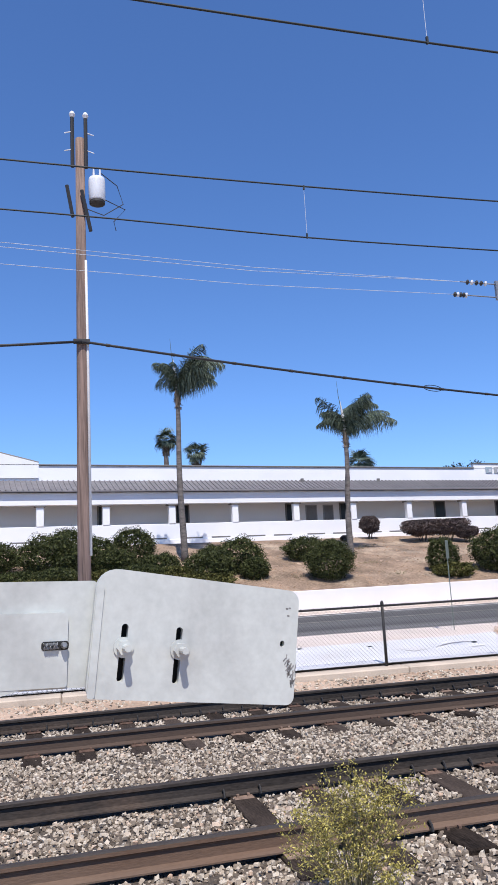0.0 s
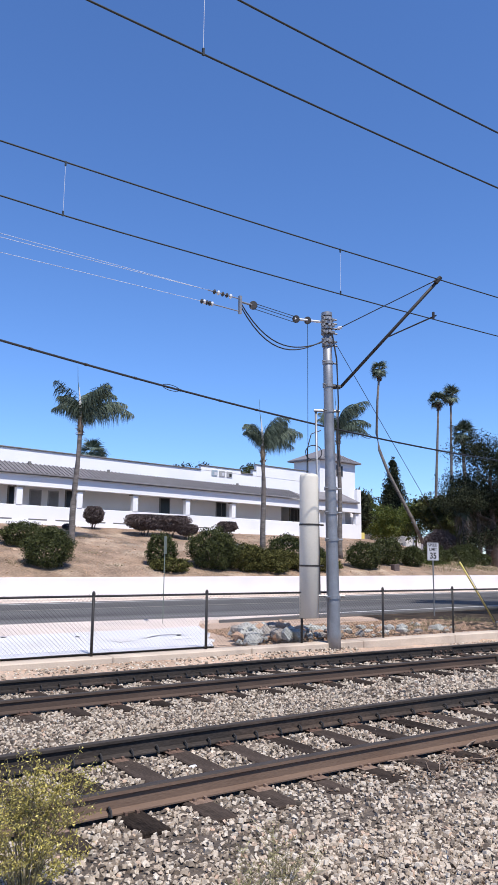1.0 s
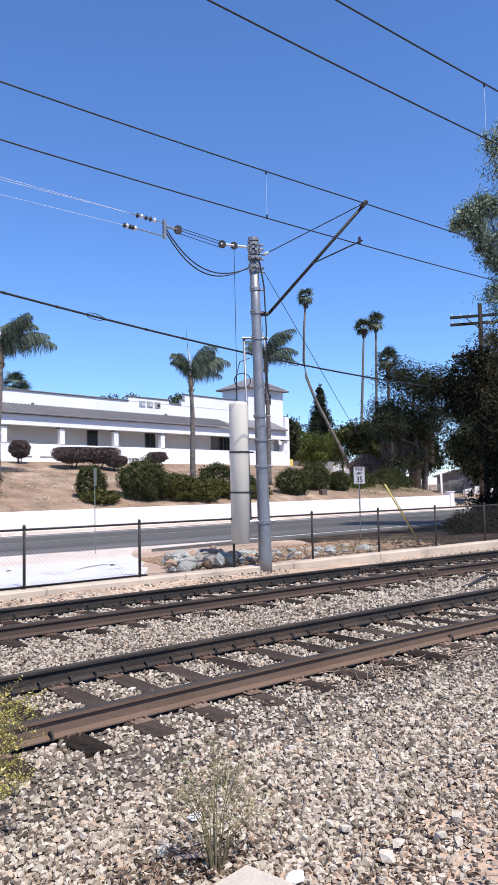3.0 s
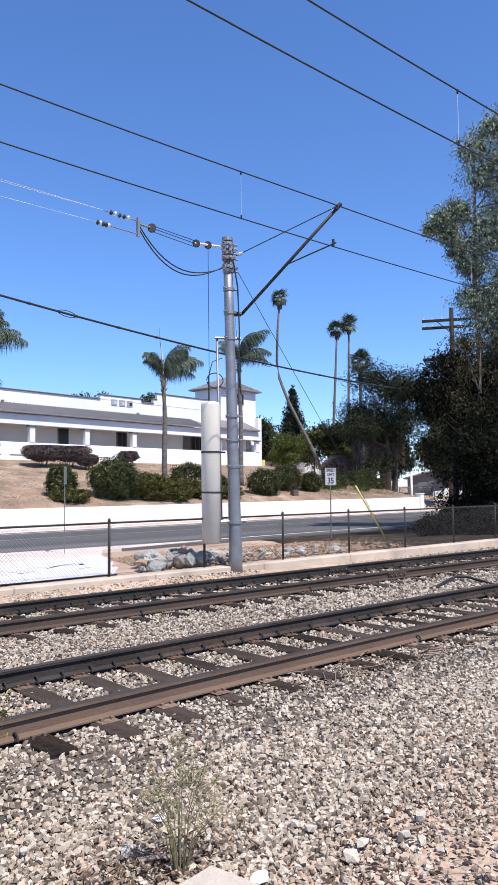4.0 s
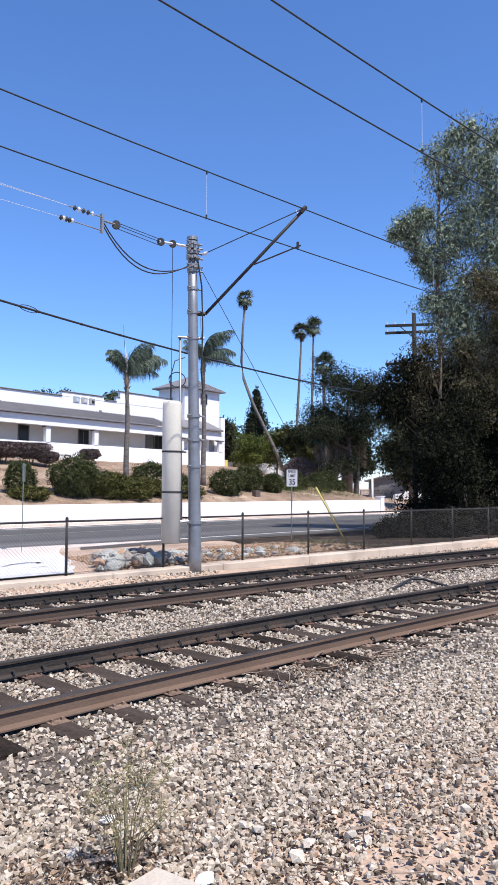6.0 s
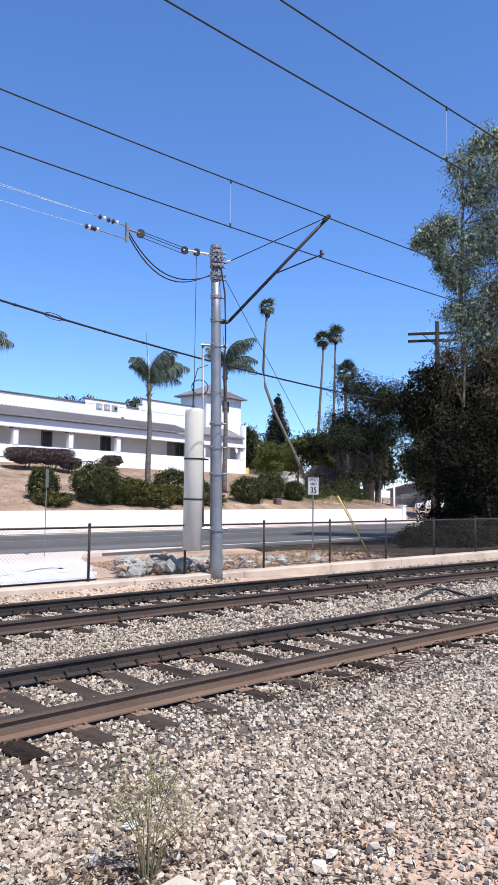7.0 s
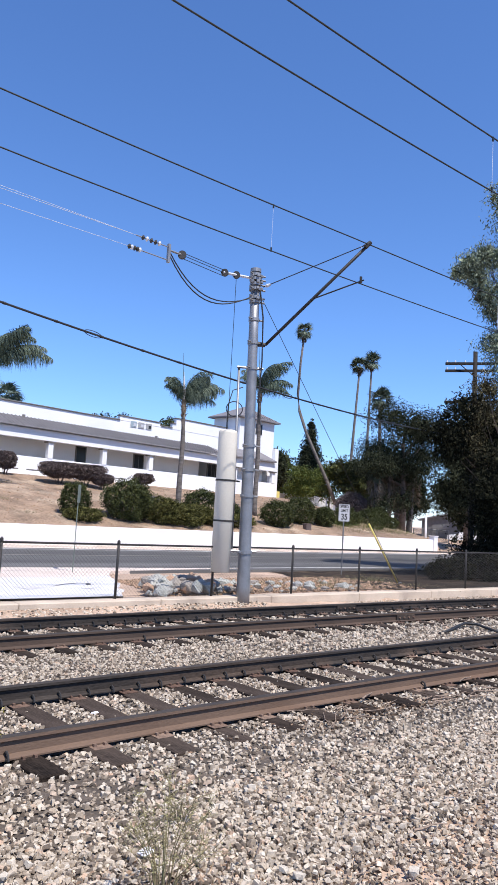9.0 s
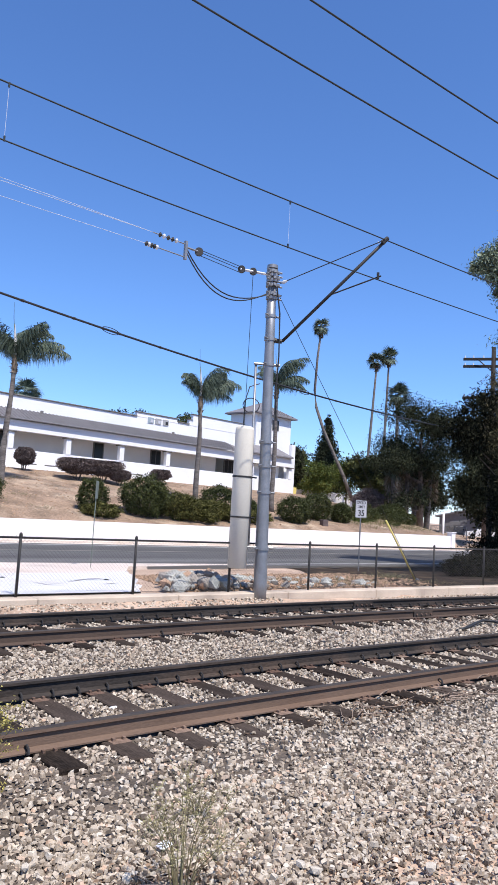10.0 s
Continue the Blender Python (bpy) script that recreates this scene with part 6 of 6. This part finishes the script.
for k in range(10):
    x = rr.uniform(10.0, 21)
    y = fence_y(x) + rr.uniform(0.3, 4.5)
    tuft(x, y, ground_z(x, y), rr.uniform(0.10, 0.24), 220, "dry tan grass tuft behind the fence", M_STALK, rr.uniform(0.2, 0.5), 100 + k)
for k in range(14):
    x, y = rr.uniform(46, 55), rr.uniform(39, 45)
    tuft(x, y, ground_z(x, y), rr.uniform(0.5, 0.9), 220, "yellow-green grass clump on the bank", M_LEAFLIME if k % 2 else M_STALK, 0.9, 140 + k)


# ---------------------------------------------------------------- weeds and litter in the foreground
def spray_weed(x, y, z, h_, w_, n_stems, leaf, n_leaf, mats, label, seed, lean=0.0):
    r = random.Random(seed)
    t = thing("weed", label, "weed", at=(x, y, z))
    bm = B()
    tips = []
    for k in range(n_stems):
        a, q = r.uniform(0, 6.283), r.random() ** 0.5
        end = Vector((math.cos(a) * q * w_ / 2 + lean * h_, math.sin(a) * q * w_ / 2, h_ * r.uniform(0.55, 1.05) * (1 - 0.35 * q)))
        mid = Vector((end.x * 0.35, end.y * 0.35, end.z * 0.55))
        pts = [Vector((0.02 * math.cos(a), 0.02 * math.sin(a), -0.03)), mid, end]
        tube(bm, pts, [0.0038, 0.0026, 0.0012], 4)
        for j in range(5):
            u = r.uniform(0.25, 0.95)
            b0 = mid.lerp(end, u)
            b1 = b0 + Vector((r.uniform(-1, 1), r.uniform(-1, 1), r.uniform(0.1, 0.9))) * h_ * 0.16
            tube(bm, [b0, b1], [0.0022, 0.001], 3)
            tips.append((b0, b1))
    tagged(part("stalk", bm, mats[0], t), kind="stuff")
    rn = np.random.RandomState(seed)
    idx = rn.randint(0, len(tips), n_leaf)
    u = rn.rand(n_leaf)[:, None]
    a_, b_ = np.array([tuple(q[0]) for q in tips]), np.array([tuple(q[1]) for q in tips])
    p = a_[idx] * (1 - u) + b_[idx] * u + rn.normal(0, 0.012, (n_leaf, 3))
    o = new("foliage", leaf_mesh("foliage", p, rn.normal(0, 1, (n_leaf, 3)), leaf, leaf * 0.45, mats[1], seed))
    o.parent = t
    return t


spray_weed(1.70, 4.48, -0.03, 0.95, 0.95, 75, 0.019, 8000, (M_STALK, M_WEED), "bushy yellow-green flowering weed beside the rail", 7)
spray_weed(2.465, 3.13, -0.03, 0.80, 0.5, 22, 0.012, 2200, (M_STALK, M_WEEDPALE), "sparse dry wispy weed in the gravel", 9, 0.05)
spray_weed(3.2, 3.95, -0.03, 0.26, 0.3, 12, 0.012, 200, (M_STALK, M_STALK), "small dry weed in the ballast", 10)
spray_weed(1.2, 3.6, -0.03, 0.22, 0.4, 12, 0.012, 250, (M_STALK, M_WEED), "low straggling dry weed in the gravel", 13)

sl = part("concrete_block", box(B(), -0.42, 0.0, -0.34, 0.0, -0.08, 0.055, bevel=0.008), M_BLOCK)
sl.matrix_basis = pose(2.53, 2.96, 0.0, 0, 0, 8)
tagged(sl, "flat beige concrete block lying in the gravel", "concrete block")


def crumple(x, y, s, seed):
    bm = B()
    bmesh.ops.create_icosphere(bm, subdivisions=2, radius=s)
    for v in bm.verts:
        k = 1 + 0.7 * noise.noise(v.co / s * 2.2 + Vector((seed, 0, 0)))
        v.co = Vector((v.co.x * k * 1.3, v.co.y * k * 0.9, v.co.z * k * 0.5))
    ob = part("paper_scrap", bm, M_PAPER)
    ob.location = (x, y, s * 0.35 - 0.01)
    return tagged(ob, "crumpled white paper scrap on the gravel", "litter", "litter")


for k, (x, y, s) in enumerate(((2.75, 3.68, 0.038), (2.68, 2.76, 0.045), (4.05, 6.4, 0.03), (5.3, 5.9, 0.02), (-0.2, 10.45, 0.05))):
    crumple(x, y, s, k * 2.3)


def stick(x, y, z, ln, rad, ang, seed, label="dry broken stick lying on the gravel"):
    r = random.Random(seed)
    pts, p, a = [], Vector((0, 0, 0)), radians(ang)
    for k in range(6):
        pts.append(p.copy())
        a += r.uniform(-0.35, 0.35)
        p = p + Vector((math.cos(a), math.sin(a), r.uniform(-0.12, 0.14))) * ln / 5
    ob = part("stick", tube(B(), pts, [rad * (1 - 0.12 * k) for k in range(6)], 5), M_STICK)
    ob.location = (x, y, z)
    return tagged(ob, label, "stick", "dry sticks")


r7 = random.Random(77)
for k in range(34):
    x = r7.uniform(5.6, 9.6)
    stick(x, Y_NEAR + bend(x) - r7.uniform(0.12, 0.75), r7.uniform(0.0, 0.05), r7.uniform(0.2, 0.7), r7.uniform(0.004, 0.010), r7.uniform(-40, 40), 200 + k, "dry twig in the brush heap against the rail")
for k in range(26):
    stick(r7.uniform(1.6, 7), r7.uniform(1.8, 4.0), 0.0, r7.uniform(0.12, 0.4), r7.uniform(0.003, 0.010), r7.uniform(0, 180), 260 + k)
stick(2.35, 3.35, 0.0, 0.34, 0.018, -30, 301)
stick(3.6, 2.55, 0.0, 0.18, 0.016, -25, 302)
for k in range(34):
    x, y = r7.uniform(1.6, 7.5), r7.uniform(1.9, 4.2)
    s_ = r7.uniform(0.026, 0.046)
    bm = B()
    bmesh.ops.create_icosphere(bm, subdivisions=1, radius=1.0)
    for v in bm.verts:
        q = r7.uniform(0.7, 1.2)
        v.co = Vector((v.co.x * s_ * q * 1.25, v.co.y * s_ * q * 0.85, max(-0.4, min(0.45, v.co.z)) * s_ * q))
    ob = part("stone", bm, M_STONE)
    ob.matrix_basis = pose(x, y, 0.002, r7.uniform(-12, 12), r7.uniform(-12, 12), k * 37)
    tagged(ob, "larger angular pale stone lying on the gravel", "rock", "loose stones")


def litter(x, y, w_, d_, n, seed, label):
    """Flat dead leaves and bark bits strewn over the ground."""
    r = np.random.RandomState(seed)
    p = r.normal(0, 1, (n, 3)) * np.array([w_, d_, 0.0])
    p[:, 2] = r.uniform(-0.01, 0.014, n)
    o = new("leaf_litter", leaf_mesh("leaf_litter", p, r.normal(0, 1, (n, 3)) * np.array([2.5, 2.5, 0.2]), 0.05, 0.016, M_BARKBIT, seed))
    o.matrix_basis = pose(x, y, 0)
    return tagged(o, label, "leaf litter", kind="stuff")


litter(2.50, 3.22, 0.22, 0.13, 330, 501, "dark dead leaves and bark bits round the dry weed")
litter(2.15, 3.30, 0.20, 0.14, 200, 502, "dark bark bits strewn in the gravel")
litter(3.35, 2.45, 0.5, 0.3, 160, 503, "dry brown leaf bits over the tan dirt")
litter(4.6, 1.9, 0.7, 0.3, 160, 504, "dry brown leaf bits over the tan dirt")
litter(6.8, 5.0, 0.8, 0.16, 700, 505, "dry brush litter against the rail")
for k in range(40):
    stick(r7.uniform(2.4, 6.5), r7.uniform(1.6, 2.9), 0.0, r7.uniform(0.05, 0.2), r7.uniform(0.002, 0.006), r7.uniform(0, 180), 330 + k, "short dry twig on the tan dirt")

hose = part("hose", tube(B(), [(12.5, 8.02, -0.01), (12.9, 8.04, 0.03), (13.4, 8.2, 0.05), (13.85, 8.3, 0.07), (14.05, 8.15, 0.06), (13.9, 7.8, 0.03), (13.75, 7.4, 0.0)], 0.028, 8), M_BLACK, smooth=True)
tagged(hose, "short black rubber hose lying on the ballast", "hose")

# ---------------------------------------------------------------- driveway end: garage, gate posts and a parked car
gar = thing("garage", "low grey gabled garage beyond the driveway", "garage")
gm = pose(96.2, 57.0, 0.3, 0, 0, -58)
gbm = B()
front = [gbm.verts.new(gm @ Vector(p)) for p in ((-7, 0, -0.4), (7, 0, -0.4), (7, 0, 2.8), (0, 0, 4.5), (-7, 0, 2.8))]
rear = [gbm.verts.new(gm @ Vector(p)) for p in ((-7, 9, -0.4), (7, 9, -0.4), (7, 9, 2.8), (0, 9, 4.5), (-7, 9, 2.8))]
gbm.faces.new(front)
gbm.faces.new(rear[::-1])
for k in range(5):
    gbm.faces.new((front[k], rear[k], rear[(k + 1) % 5], front[(k + 1) % 5]))
part("wall", gbm, M_SHADEDWALL, gar)
for sd in (-1, 1):
    rf = B()
    g8 = [rf.verts.new(gm @ Vector(p)) for p in ((sd * 7.6, -0.5, 2.66), (0, -0.5, 4.52), (0, 9.5, 4.52), (sd * 7.6, 9.5, 2.66), (sd * 7.6, -0.5, 2.84), (0, -0.5, 4.70), (0, 9.5, 4.70), (sd * 7.6, 9.5, 2.84))]
    for q in ((0, 1, 2, 3), (7, 6, 5, 4), (0, 4, 5, 1), (1, 5, 6, 2), (2, 6, 7, 3), (3, 7, 4, 0)):
        rf.faces.new([g8[k] for k in q])
    bmesh.ops.recalc_face_normals(rf, faces=rf.faces)
    part("roof_slope", rf, M_TILE, gar)
gd = part("garage_door", box(B(), -5.6, -0.6, -0.06, -0.005, -0.35, 2.2, gm, bevel=0.01), M_SHADEDWALL, gar)
for k in range(4):
    part("door_panel", box(B(), -5.5, -0.7, -0.09, -0.065, -0.3 + 0.62 * k, 0.26 + 0.62 * k, gm, bevel=0.01), M_SHADEDWALL, gd)
wp = thing("white_post", "tall white post by the driveway", "post")
part("post_body", tube(B(), [(63.0, 42.4, -0.4), (63.0, 42.4, 3.07)], 0.11, 10), M_WALL, wp, smooth=True)
wf = thing("chain_link_gate", "grey chain-link gate across the driveway", "gate")
GA, GB_ = Vector((77.9, 54.2, 0.15)), Vector((80.6, 50.9, 0.15))
for u in (0.0, 0.34, 0.67, 1.0):
    q = GA.lerp(GB_, u)
    part("gate_post", tube(B(), [q, q + Vector((0, 0, 1.65))], 0.05, 8), M_GALV, wf)
for z in (0.1, 1.6):
    part("gate_rail", tube(B(), [GA + Vector((0, 0, z)), GB_ + Vector((0, 0, z))], 0.035, 6), M_GALV, wf)
gm_ = B()
for k in range(-15, 43):
    for sd in (0, 1):
        u0, u1 = k / 42, (k + 15) / 42
        lo, hi = max(0.0, -u0 / (u1 - u0)), min(1.0, (1 - u0) / (u1 - u0))
        if hi > lo:
            za, zb = (0.1, 1.6) if sd == 0 else (1.6, 0.1)
            tube(gm_, [GA.lerp(GB_, lerp(u0, u1, lo)) + Vector((0, 0, lerp(za, zb, lo))), GA.lerp(GB_, lerp(u0, u1, hi)) + Vector((0, 0, lerp(za, zb, hi)))], 0.008, 3, caps=False)
part("wire_mesh", gm_, M_LINK, wf, "woven grey wire")

CARM = pose(87.5, 52.4, ground_z(87.5, 52.4), 0, 0, 122)
car = thing("parked_car", "white pickup parked at the driveway mouth", "car")
car.matrix_basis = CARM
prof = [(-2.6, 0.45), (-2.6, 1.0), (-1.0, 1.05), (-0.85, 1.1), (-0.35, 1.68), (0.75, 1.70), (1.35, 1.12), (2.55, 0.98), (2.65, 0.7), (2.6, 0.42)]
cb = B()
rows_ = []
for yv, sh in ((-0.92, 0.0), (-0.8, 0.04), (0.8, 0.04), (0.92, 0.0)):
    rows_.append([cb.verts.new((x, yv * (0.88 if z > 1.3 else 1.0), z + sh)) for x, z in prof])
for a, b in zip(rows_, rows_[1:]):
    for k in range(len(prof)):
        cb.faces.new((a[k], a[(k + 1) % len(prof)], b[(k + 1) % len(prof)], b[k]))
cb.faces.new(rows_[0][::-1])
cb.faces.new(rows_[-1])
part("body", cb, M_CARPAINT, car)
for s in (-1, 1):
    part("side_window", box(B(), -0.3, 0.85, s * 0.83 - 0.02, s * 0.83 + 0.02, 1.15, 1.58, bevel=0.01), M_GLASS, car)
    part("headlight", box(B(), 2.5, 2.62, s * 0.62 - 0.16, s * 0.62 + 0.16, 0.72, 0.9, bevel=0.02), M_PORC, car)
part("windscreen", box(B(), -0.02, 0.02, -0.66, 0.66, -0.35, 0.35, pose(1.08, 0, 1.42, 0, -46, 0)), M_GLASS, car)
for wx in (-1.65, 1.65):
    for s in (-1, 1):
        wh = part("wheel", tube(B(), [(wx, s * 0.72, 0.37), (wx, s * 0.94, 0.37)], 0.37, 20), M_RUBBER, car)
        part("rim", tube(B(), [(wx, s * 0.935, 0.37), (wx, s * 0.955, 0.37)], 0.22, 14), M_GALV, wh)


# dry litter and tufts scattered over the bank
def bank_region(r, n):
    x, v = r.uniform(-6, 56, n), r.rand(n)
    y = WALL_Y + 0.3 + v * (53.08 + TURN * (x - 14.55) - 1.6 - WALL_Y)
    z = np.array([ground_z(a_, b_) for a_, b_ in zip(x, y)])
    return np.stack([x, y, z + 0.02], 1)


stones("bank_litter", 5000, bank_region, lambda r, p: r.uniform(0.02, 0.07, len(p)), M_CLOD, "dry clods and dead leaf litter on the bank", 25)
for k in range(26):
    x = r7.uniform(-2, 44)
    y = r7.uniform(39, 50)
    tuft(x, y, ground_z(x, y), r7.uniform(0.15, 0.35), 120, "thin dry grass patch on the bank", M_STALK, r7.uniform(0.4, 0.9), 400 + k)
